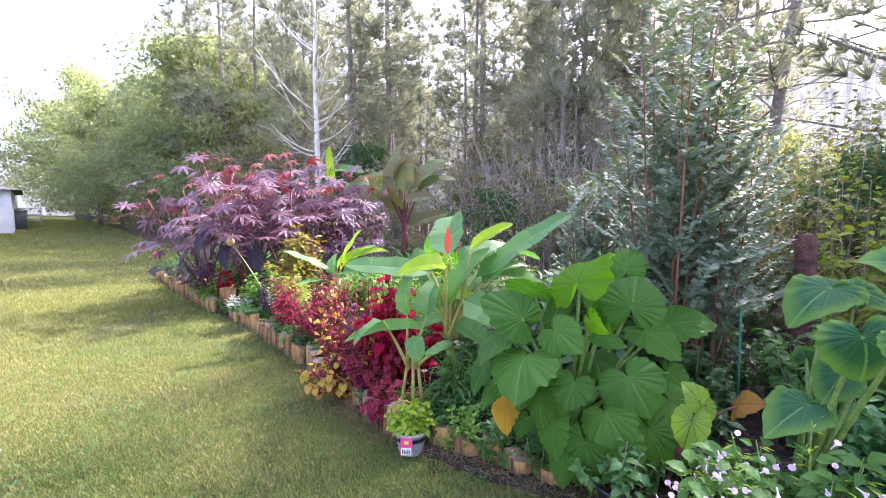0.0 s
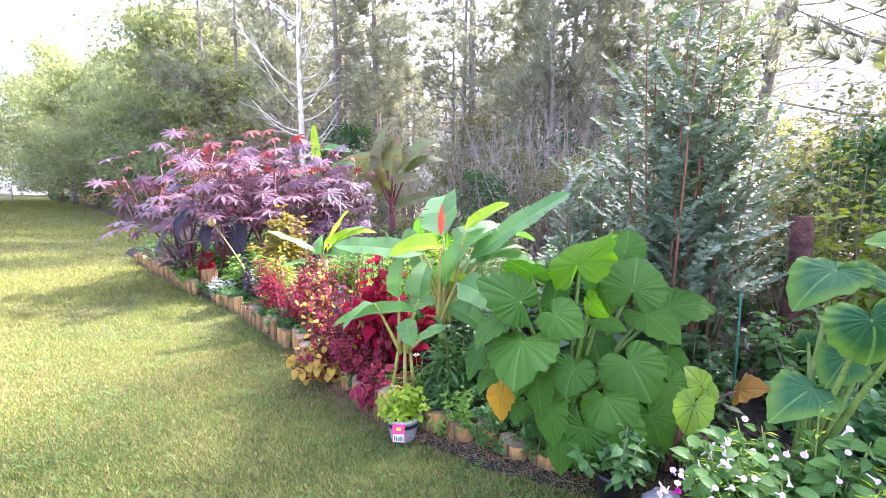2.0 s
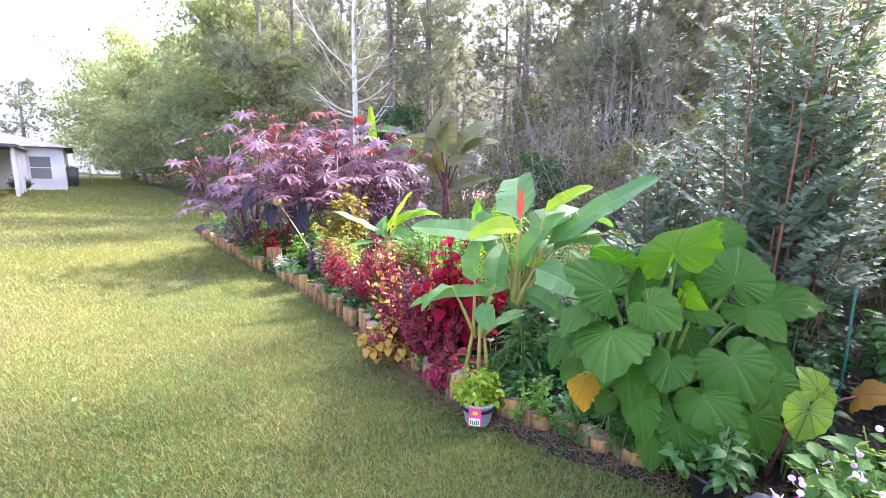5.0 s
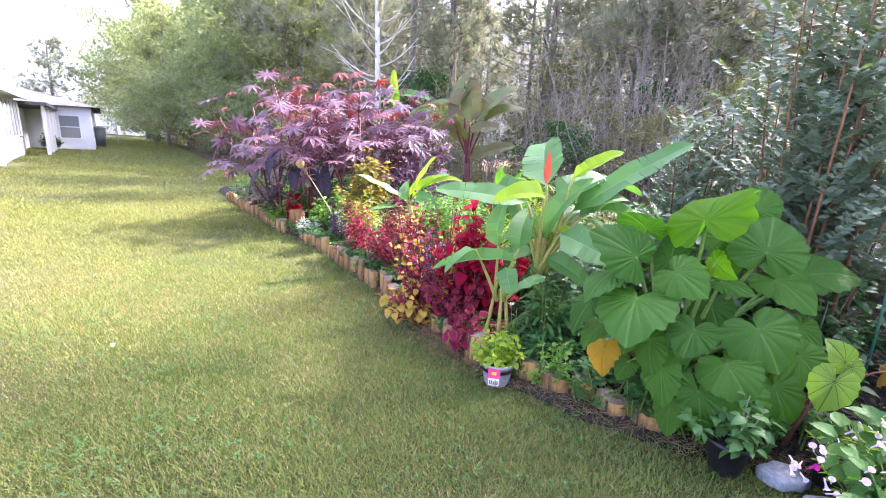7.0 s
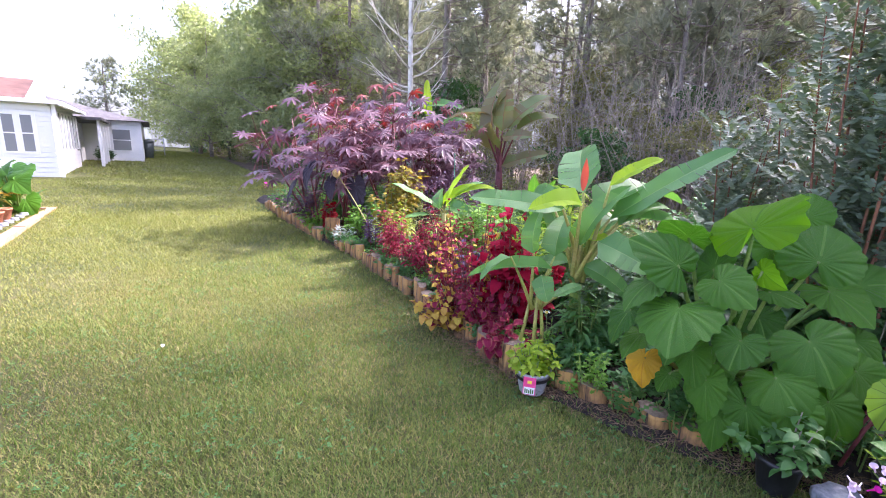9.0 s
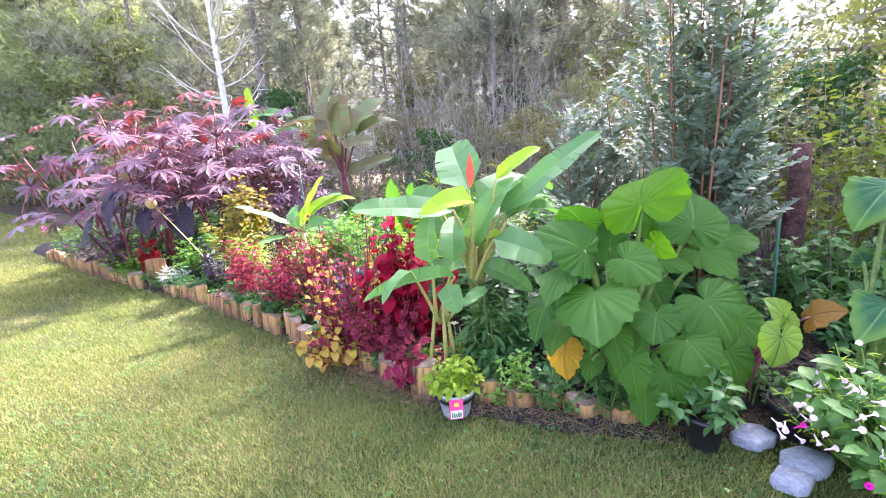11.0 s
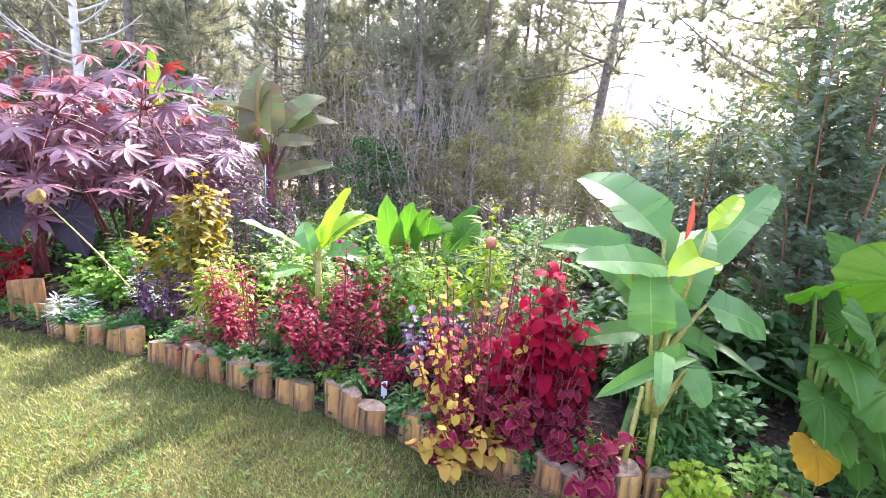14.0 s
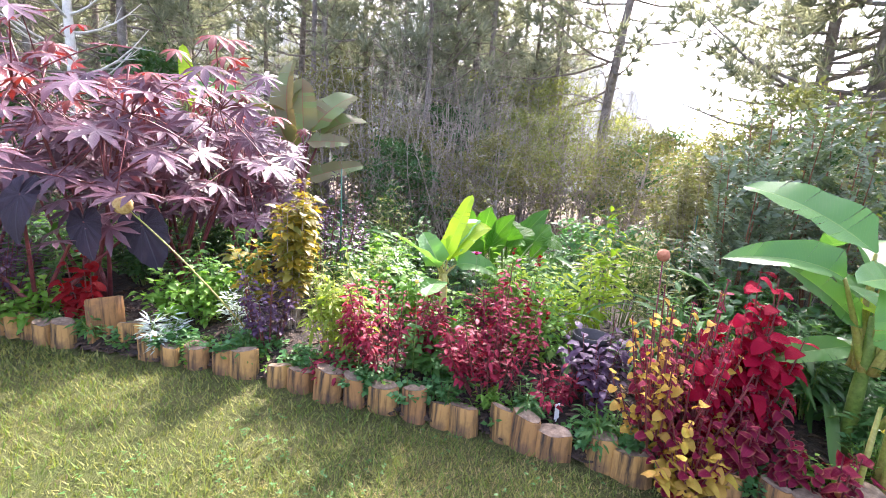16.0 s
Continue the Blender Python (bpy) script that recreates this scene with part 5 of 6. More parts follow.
bush("rose_bush", (-4.95, 8.35, 0.05), (0.5, 0.35, 0.9), 500, OVAL, 0.07, "mid", "sparse bush with a few pink blooms", "shrub", "twig", 16, 52, spikes=(5, CHIP_ROUND, 0.05, 9, "magenta"))


def fillers():
    rnd = random.Random(77)
    kinds = []
    for i, (m, leaf, s, h) in enumerate([("mid", LANCE, 0.12, 0.8), ("fresh", OVAL, 0.085, 0.7), ("deep", OVAL, 0.1, 0.85), ("brush", LANCE, 0.09, 1.05), ("mid", STRAP, 0.55, 0.35)]):
        kinds.append(bush("bed_filler_plant", (-1.0 + i * 0.5, 7.6 - i * 0.35, 0.08), (0.42, 0.42, h), 400 if leaf is not STRAP else 150, leaf, s, m, "wild green filler plant at the back of the border", stems=20, seed=60 + i, group="back fillers"))
    spots = []
    for i in range(62):
        s, d = rnd.uniform(2.2, EDGE_LONG - 4.6), rnd.uniform(0.9, 4.2)
        p, n = edge_at(s)
        q = p + Vector((0.62, 0.78, 0)) * d
        if math.dist(q[:2], (-2.7, 7.2)) < 0.5 or (q.x > -0.3 and d < 1.1):
            continue
        spots.append(q)
    for i, q in enumerate(spots):
        k = rnd.uniform(0.7, 1.15)
        copy_thing(kinds[rnd.randrange(5)], pose(q.x, q.y, 0.06, 0, 0, rnd.uniform(0, 360)) @ Matrix.Scale(k, 4))


fillers()
for i, (x, y, s, h, m) in enumerate([(1.9, 3.3, 0.5, 0.9, "deep"), (2.5, 2.7, 0.5, 0.85, "mid"), (3.1, 3.0, 0.5, 0.75, "mid"), (2.3, 4.9, 0.6, 1.0, "deep"), (1.1, 4.0, 0.45, 0.8, "mid"), (3.6, 2.3, 0.6, 1.5, "fresh"), (4.3, 3.0, 0.7, 2.0, "autumn"), (2.9, 1.7, 0.5, 0.9, "deep"), (1.6, 2.75, 0.3, 0.6, "deep"), (0.7, 3.7, 0.45, 0.75, "deep"), (3.9, 4.5, 0.75, 2.6, "autumn"), (4.9, 5.8, 0.9, 3.0, "autumn"), (5.5, 6.4, 0.95, 3.4, "autumn"), (6.2, 6.6, 0.95, 3.3, "brush"), (3.5, 3.6, 0.5, 1.9, "feather"), (3.3, 5.6, 0.7, 2.2, "autumn"), (2.2, 2.25, 0.35, 0.5, "ivy")]):
    bush("back_shrub", (x, y, 0.05), (s, s, h), int(900 * s / 0.45), OVAL, 0.09, m, "leafy green shrub filling the back of the border", "shrub", "twig", 26, 120 + i, "back shrubs")

def spill():
    rnd = random.Random(44)
    kinds = [bush("edge_plant", (-1.28, 4.3, 0.05), (0.13, 0.1, 0.2), 170, OVAL, 0.05, "fresh", "small soft green plant spilling over the logs", stems=12, seed=140, group="edge plants"),
             bush("edge_plant", (-2.0, 5.2, 0.05), (0.14, 0.1, 0.17), 220, CHIP_ROUND, 0.045, "ivy", "small soft green plant spilling over the logs", stems=12, seed=141, group="edge plants"),
             bush("edge_plant", (-0.9, 3.75, 0.05), (0.12, 0.1, 0.24), 150, LANCE, 0.07, "mid", "small soft green plant spilling over the logs", stems=10, seed=142, group="edge plants")]
    for i in range(26):
        s = 4.9 + i * 0.235 + rnd.uniform(-0.1, 0.1)
        p, n = edge_at(s)
        q = p + n * rnd.uniform(0.04, 0.16)
        copy_thing(kinds[rnd.randrange(3)], pose(q.x, q.y, 0.06, 0, 0, rnd.uniform(0, 360)) @ Matrix.Scale(rnd.uniform(0.7, 1.15), 4))


spill()

base = (-2.50, 9.7, 0.1)
canna = thing("canna", base, "tall canna with upright lime and green leaves behind purple foliage", "plant")
leaf_obj("leaf", bananas("banana_lit"), [(-2.40, 9.6, 2.09, -2.50, 9.6, 2.88, 0.2)], canna, base, "greenstem", rnd, 1.05, wmesh=0.3, thick=0.016)
leaf_obj("leaf", bananas("banana"), [(-2.46, 9.6, 2.37, -1.71, 9.5, 2.49, 0.24), (-2.15, 9.6, 1.9, -1.75, 9.4, 2.25, 0.22), (-2.75, 9.6, 1.8, -3.20, 9.4, 2.1, 0.22)], canna, base, "greenstem", rnd, 1.05, wmesh=0.3, thick=0.016)

# dark taro and small taro behind the front row
rnd = random.Random(15)
base = (-3.62, 6.95, 0.1)
dark = thing("black_taro", base, "taro with large near-black drooping leaves", "plant")
leaf_obj("leaf", hearts("black", 2), [(-3.62, 6.55, 1.1, -3.7, 6.4, 0.80, 0.24), (-3.3, 6.6, 0.9, -3.28, 6.45, 0.65, 0.22), (-2.95, 6.75, 0.85, -2.85, 6.6, 0.5, 0.34), (-4.1, 6.9, 0.8, -4.25, 6.75, 0.5, 0.3)], dark, base, "purplestem", rnd, 0.95, wmesh=0.85, slim=0.8)
base = (0.35, 6.1, 0.1)
tg = thing("green_taro", base, "sunlit taro with upright fresh green leaves", "plant")
rows = []
for i in range(9):
    a = rnd.uniform(-0.5, 0.6)
    rows.append((0.35 + a, 6.1 + rnd.uniform(-0.3, 0.3), rnd.uniform(0.6, 0.9), 0.35 + a * 1.25, 5.95 + rnd.uniform(-0.3, 0.2), rnd.uniform(0.75, 1.05), 0.28))
leaf_obj("leaf", hearts("ear", 2), rows, tg, base, "greenstem", rnd, 1.3, wmesh=0.85)


def seed_head():
    th = thing("dried_flower_head", (-2.3, 5.9, 0.3), "dried golden seed head on a long leaning pale stalk", "flower")
    top = Vector((-3.04, 6.25, 1.06)) - Vector(th.location)
    part("stalk", Build().add(tube(bend((0, 0, -0.15), top, 0.04, 6), 0.008, 0.005, 6)), "palestem", th)
    part("seed_head", Build().add(ball(0.062, 2, 0.08), Matrix.Translation(top) @ Matrix.Scale(0.75, 4, (0, 1, 0))), "gold", th)
    th2 = thing("dried_flower_head", (-0.45, 3.85, 0.1), "small round rust-coloured seed head on a thin stalk", "flower")
    part("stalk", Build().add(tube([(0, 0, 0), (0.02, 0, 0.5), (0, 0, 0.93)], 0.005, 0.004, 5)), "purplestem", th2)
    part("seed_head", Build().add(ball(0.035, 3, 0.06), Matrix.Translation((0, 0, 0.95))), "terracotta", th2)


seed_head()


def bloom(at, height, petals, size, material, heart_mat, label):
    th = thing("small_bloom", at, label, "flower")
    part("stalk", Build().add(tube([(0, 0, 0), (0.01, 0, height * 0.6), (0, 0, height)], 0.003, 0.002, 5)), "greenstem", th)
    for i in range(petals):
        a = 6.283 * i / petals
        ob = part("petal", Build().add(blade(2, 0.3, 0.2, 0.1), aim((0, 0, height), (math.cos(a), math.sin(a), 0.35), (0, 0, 1), size)), material, th)
    part("flower_centre", Build().add(ball(size * 0.28, 1, 0.05, 6), Matrix.Translation((0, 0, height + 0.003))), heart_mat, th)


bloom((-1.56, 4.68, 0.12), 0.66, 14, 0.05, "petal", "yellowprint", "pale lilac aster bloom among red foliage")
bloom((-0.13, 2.9, 0.14), 0.27, 7, 0.035, "white", "yellowprint", "small white bloom on a feathery plant")
bloom((-1.1, 4.72, 0.12), 0.8, 9, 0.045, "magenta", "scarlet", "bright pink bloom above green leaves")


# ---- flower bush by the path ----
def four_oclock():
    at = (1.42, 1.6, 0.0)
    th = bush("four_oclock_bush", at, (0.55, 0.42, 0.58), 1150, OVAL, 0.085, "fouro", "leafy bush with pale pink trumpet flowers", "flower bush", stems=34, seed=80, face=0.4)
    bush("young_shoot_plant", (1.42, 1.6, 0.02), (0.54, 0.42, 0.64), 800, CHIP_NARROW, 0.05, "lime", "bright lime new shoots and buds of the flower bush", "flower bush", stems=40, seed=81)
    rnd = random.Random(82)
    trumpet = lathe([(0.004, 0), (0.005, 0.035), (0.009, 0.05), (0.019, 0.064)], 10)
    pale, dark = Build().add(trumpet).mesh("flower", "petal"), Build().add(trumpet).mesh("flower", "magenta")
    for i in range(84):
        a, r = rnd.uniform(2.2, 5.6), math.sqrt(rnd.random())
        x, y = math.cos(a) * 0.58 * r, math.sin(a) * 0.46 * r
        z = 0.6 * (1 - 0.5 * r * r) + rnd.uniform(-0.1, 0.05)
        ob = part("flower", dark if i % 17 == 5 else pale, None, th, "magenta trumpet flower" if i % 17 == 5 else "pale pink trumpet flower")
        ob.matrix_local = Matrix.Translation((x, y, z)) @ (Vector((rnd.uniform(-0.8, 0.3), rnd.uniform(-1.0, -0.2), rnd.uniform(-0.5, 0.9)))).to_track_quat("Z", "Y").to_matrix().to_4x4() @ Matrix.Scale(rnd.uniform(0.48, 0.68), 4)


four_oclock()


# ---- pots ----
def pot(name, at, r0, r1, h, material, label, band=None):
    th = thing(name, at, label, "plant pot")
    part("pot_body", Build().add(lathe([(0.001, 0.0), (r0 * 0.96, 0), (r0, 0.006), (r1 * 0.96, h * 0.86), (r1 * 1.04, h * 0.87), (r1 * 1.05, h), (r1 * 0.96, h), (r1 * 0.92, h * 0.8), (0.001, h * 0.8)], 32)), material, th)
    part("potting_soil", Build().add(lathe([(0.001, h * 0.85), (r1 * 0.92, h * 0.84)], 24)), "soil", th, "dark potting soil")
    if band:
        part("band", Build().add(lathe([(r0 + (r1 - r0) * 0.66 + 0.0035, h * 0.62), (r0 + (r1 - r0) * 0.80 + 0.0035, h * 0.78)], 32)), band, th, "dark band round the pot")
    return th


p = pot("grey_pot", (-0.2, 2.63, 0.0), 0.075, 0.105, 0.15, "greyplastic", "light grey half-barrel pot with a dark band on the grass", "blackplastic")
tag = part("plant_label", Build().add(box(-0.036, -0.002, -0.05, 0.036, 0.002, 0.055)), "label", p, "pink printed plant label", False)
tag.location, tag.rotation_euler = (-0.02, -0.112, 0.085), (-0.1, 0, -0.1)
for name, mat, b in (("label_print", "white", (-0.031, -0.0045, -0.046, 0.031, -0.0025, -0.004)), ("label_mark", "yellowprint", (-0.012, -0.0045, 0.018, 0.014, -0.0025, 0.036))):
    q = part(name, Build().add(box(*b)), mat, tag, "plain printed field", False)
for i in range(5):
    part("print_bar", Build().add(box(-0.026 + 0.011 * i, -0.0065, -0.04, -0.019 + 0.011 * i, -0.005, -0.012 - 0.004 * (i % 3))), "mid", tag, "dark green printed bar", False)
bush("chartreuse_plant", (-0.2, 2.63, 0.11), (0.14, 0.12, 0.24), 300, OVAL, 0.052, "lime", "bushy chartreuse plant growing in the grey pot", stems=22, seed=90, face=0.3)
pot("black_pot", (0.84, 2.03, 0.0), 0.065, 0.09, 0.17, "blackplastic", "black plastic nursery pot on the bed's edge")
bush("potted_shrub", (0.84, 2.03, 0.13), (0.17, 0.14, 0.30), 170, OVAL, 0.065, "mid", "small green shrub growing in the black nursery pot", stem="twig", stems=8, seed=91)
pot("black_pot", (1.28, 1.98, 0.0), 0.08, 0.11, 0.18, "blackplastic", "black plastic nursery pot under the flower bush")
pot("black_pot", (-0.60, 4.14, 0.1), 0.08, 0.11, 0.40, "blackplastic", "tall black plastic pot among red and purple foliage")
pot("terracotta_pot", (1.08, 2.38, 0.06), 0.06, 0.085, 0.15, "terracotta", "terracotta pot half hidden by leaves")


def slab(at, r, seed):
    rnd = random.Random(seed)
    n = 12
    rim = [(r * rnd.uniform(0.8, 1.1) * math.cos(6.283 * i / n), r * 0.8 * rnd.uniform(0.8, 1.1) * math.sin(6.283 * i / n)) for i in range(n)]
    v = [(x, y, 0) for x, y in rim] + [(x, y, 0.035) for x, y in rim] + [(x * 0.9, y * 0.9, 0.045) for x, y in rim]
    f = [(i, (i + 1) % n, n + (i + 1) % n, n + i) for i in range(n)] + [(n + i, n + (i + 1) % n, 2 * n + (i + 1) % n, 2 * n + i) for i in range(n)] + [tuple(range(2 * n, 3 * n))]
    ob = solid("stepping_stone", Build().add((np.array(v, dtype=float), f, np.zeros((3 * n, 2)))), "stone", "flat blue-grey stepping stone on dark mulch", "stone", "stepping stones")
    ob.location = at
    return ob


slab((1.06, 1.98, 0.02), 0.10, 1)
slab((1.12, 1.78, 0.02), 0.11, 2)
slab((0.98, 1.72, 0.015), 0.08, 3)


def stake(at, h):
    ob = solid("garden_stake", Build().add(tube([(0, 0, -0.05), (0.01, 0, h * 0.5), (0, 0, h)], 0.008, 0.007, 7)), "stake", "thin green garden stake standing among plants", "stake", "garden stakes")
    ob.location = at


stake((1.81, 2.62, 0.05), 0.85)
stake((2.1, 5.0, 0.05), 1.1)
stake((-1.35, 6.6, 0.05), 1.35)
tagp = thing("plant_tag", (-1.03, 3.98, 0.10), "small white plastic plant tag stuck in the soil", "tag")
part("tag_plate", Build().add(box(-0.018, -0.001, 0.03, 0.018, 0.001, 0.12)), "white", tagp, smooth=False)
part("tag_stem", Build().add(box(-0.005, -0.001, -0.03, 0.005, 0.001, 0.03)), "white", tagp, smooth=False)
st = thing("tree_stump", (2.80, 3.38, 0.0), "old dark reddish tree stump with a ragged top", "stump")
part("stump_body", Build().add(tube([(0, 0, -0.1), (0.0, 0.02, 0.4), (0.02, 0, 0.9), (0.0, 0, 1.32)], 0.085, 0.07, 14)), "stumpwood", st)


# ---- creepers that hang over the logs ----
def creepers():
    rnd, s = random.Random(77), 0.0
    while s < EDGE_LONG - 1.0:
        p, n = edge_at(s)
        s += 0.05
        near = 0.0 < p.x < 1.5 and p.y < 3.1
        if not (near or (-3.6 < p.x < -0.9 and rnd.random() < 0.55)):
            continue
        s += 0.10 if near else 0.24
        q = p + n * (rnd.uniform(-0.05, 0.1) if near else rnd.uniform(0.06, 0.14))
        high = rnd.uniform(0.2, 0.34) if near else rnd.uniform(0.15, 0.24)
        bush("trailing_creeper", (q.x, q.y, 0.02), (rnd.uniform(0.13, 0.2), rnd.uniform(0.12, 0.17), high), 190 if near else 110, CHIP_ROUND, 0.036, rnd.choice(("fresh", "mid", "mid")), "trailing creeper with small round green leaves over the log edging", stems=9, seed=int(s * 100), group="trailing creepers")


creepers()


# ---- houses beyond the lawn ----
HU, HV, HO = Vector((-0.686, 0.728, 0)), Vector((-0.728, -0.686, 0)), Vector((-15.28, 12.18, 0.2))


def hbox(u0, v0, z0, u1, v1, z1):
    v, f, uv = box(u0, v0, z0, u1, v1, z1)
    m = Matrix((HU, HV, (0, 0, 1))).transposed().to_4x4()
    return v @ np.array(m.to_3x3()).T, f, uv


def boards(parent, u0, v0, u1, v1, z0, z1, step=0.16):
    """Lap siding along a wall face, board by board."""
    n = int((z1 - z0) / step)
    for i in range(n):
        z = z0 + i * step
        part("siding_board", Build().add(hbox(u0, v0, z, u1, v1, z + step * 0.93)), "siding", parent, smooth=False)


def house_window(parent, u0, v0, u1, v1, z0, z1):
    """A window in a wall face; either u or v is the wall's way along."""
    w = part("window", Build().add(hbox(u0 - 0.02, v0 - 0.02, z0, u1 + 0.02, v1 + 0.02, z1)), "trim", parent, "white-framed window", False)
    along_v = abs(v1 - v0) > abs(u1 - u0)
    k = 0.07
    for zz0, zz1 in ((z0 + k, (z0 + z1) / 2 - 0.02), ((z0 + z1) / 2 + 0.02, z1 - k)):
        if along_v:
            part("pane", Build().add(hbox(u0 - 0.026, min(v0, v1) + k, zz0, u1 + 0.026, max(v0, v1) - k, zz1)), "glass", w, "dark glass pane", False)
        else:
            part("pane", Build().add(hbox(min(u0, u1) + k, v0 - 0.026, zz0, max(u0, u1) - k, v1 + 0.026, zz1)), "glass", w, "dark glass pane", False)


def houses():
    th = thing("house", HO, "long low white house with screened porches and a grey roof", "house")
    part("wall", Build().add(hbox(0.06, 0.06, -0.4, 5.5, 7.5, 2.3)), "siding", th, smooth=False)
    boards(th, 0.0, 0.0, 0.06, 7.5, 0.0, 2.25)
    boards(th, 0.06, -0.02, 5.5, 0.06, 0.0, 0.85)
    for v0 in (0.42, 1.62, 3.4, 5.2):
        house_window(th, 0.0, v0, 0.05, v0 + 0.40, 0.75, 2.0)
        house_window(th, 0.0, v0 + 0.43, 0.05, v0 + 0.83, 0.75, 2.0)
    part("porch_screen", Build().add(hbox(0.2, 0.0, 0.9, 5.4, 0.05, 2.1)), "screen", th, "dark insect screen of the porch", False)
    for i in range(8):
        part("porch_post", Build().add(hbox(0.05 + i * 0.76, -0.05, 0.85, 0.15 + i * 0.76, 0.06, 2.15)), "trim", th, smooth=False)
    part("roof", Build().add(hbox(-0.25, -0.25, 2.3, 5.9, 7.7, 2.42)), "trim", th, "flat white-edged porch roof", False)
    part("gutter", Build().add(hbox(-0.25, -0.35, 2.26, 5.9, -0.25, 2.38)), "trim", th, smooth=False)
    part("downspout", Build().add(hbox(-0.1, -0.14, 0.0, -0.02, -0.04, 2.3)), "trim", th, smooth=False)
    part("wall", Build().add(hbox(5.5, 0.3, -0.4, 10.5, 7.5, 2.05)), "siding", th, smooth=False)
    part("roof", Build().add(hbox(5.4, -0.9, 2.08, 10.6, 7.5, 2.2)), "shingle", th, "low grey entry roof", False)
    for i, u in enumerate((5.7, 7.2, 8.6, 10.1)):
        part("porch_post", Build().add(hbox(u, -0.8, 0.0, u + 0.12, -0.68, 2.08)), "trim", th, smooth=False)
    part("door", Build().add(hbox(7.5, 0.24, 0.1, 8.4, 0.3, 2.0)), "screen", th, "dark screen door", False)
    part("step", Build().add(hbox(6.6, -1.5, -0.2, 8.8, -0.4, 0.12)), "stone", th, "concrete entry step", False)
    part("wall", Build().add(hbox(10.56, -2.2, -0.4, 20, 7.5, 2.3)), "siding", th, smooth=False)
    boards(th, 10.5, -2.2, 10.56, 7.5, 0.0, 2.25)
    house_window(th, 10.5, -1.75, 10.55, -0.85, 0.7, 1.9)
    v = [(10.1, -2.6, 2.3), (20.4, -2.6, 2.3), (20.4, 7.9, 2.3), (10.1, 7.9, 2.3), (12.5, 2.6, 3.6), (18.5, 2.6, 3.6)]
    m = np.array([[HU.x, HV.x, 0], [HU.y, HV.y, 0], [0, 0, 1]])
    part("roof", Build().add((np.array(v) @ m.T, [(0, 1, 5, 4), (1, 2, 5), (2, 3, 4, 5), (3, 0, 4), (3, 2, 1, 0)], np.zeros((6, 2)))), "shingle", th, "grey shingled hip roof", False)
    v = [(1.0, 0.75, 2.46), (1.0, 8.5, 2.46), (5.4, 8.5, 2.46), (5.4, 0.75, 2.46), (3.2, 0.75, 3.3), (3.2, 8.5, 3.3)]
    part("gable_roof", Build().add((np.array(v) @ m.T, [(0, 4, 5, 1), (1, 5, 2), (3, 2, 5, 4), (0, 1, 2, 3)], np.zeros((6, 2)))), "redshingle", th, "brown-red shingled gable roof", False)
    part("gable_wall", Build().add((np.array([(u_, v_ - d_, z_) for d_ in (0.0, 0.06) for u_, v_, z_ in (v[0], v[3], v[4])]) @ m.T, [(0, 1, 2), (5, 4, 3), (0, 3, 4, 1), (1, 4, 5, 2), (2, 5, 3, 0)], np.zeros((6, 2)))), "siding", th, "white gable end", False)
    for i, (x, y, r) in enumerate([(-21.6, 19.6, 0.42), (-22.0, 21.5, 0.6)]):
        b = bush("clipped_bush", (x, y, 0.42), (r, r, r * 1.7), 1400, CHIP, 0.13, "deep", "rounded clipped evergreen bush beside the house", "shrub", "twig", 40, 200 + i, "house bushes")
    bn = thing("garbage_bin", (-23.4, 24.3, 0.47), "dark grey-green wheeled garbage bin on the lawn", "bin")
    part("bin_body", Build().add(lathe([(0.01, 0), (0.27, 0), (0.33, 1.0), (0.01, 1.0)], 8)), "bin", bn)
    part("bin_lid", Build().add(lathe([(0.36, 1.0), (0.36, 1.05), (0.2, 1.12), (0.01, 1.13)], 8)), "bin", bn)
    fe = thing("chain_fence", (-28.4, 26.8, 0.5), "low grey metal fence beyond the house", "fence")
    for i in range(4):
        part("fence_post", Build().add(tube([(i * 0.75, i * 0.6, -0.1), (i * 0.75, i * 0.6, 1.2)], 0.035, 0.035, 6)), "greyplastic", fe)
    for z in (0.35, 0.75, 1.15):
        part("fence_rail", Build().add(tube([(0, 0, z), (2.25, 1.8, z)], 0.025, 0.025, 5)), "greyplastic", fe)


houses()


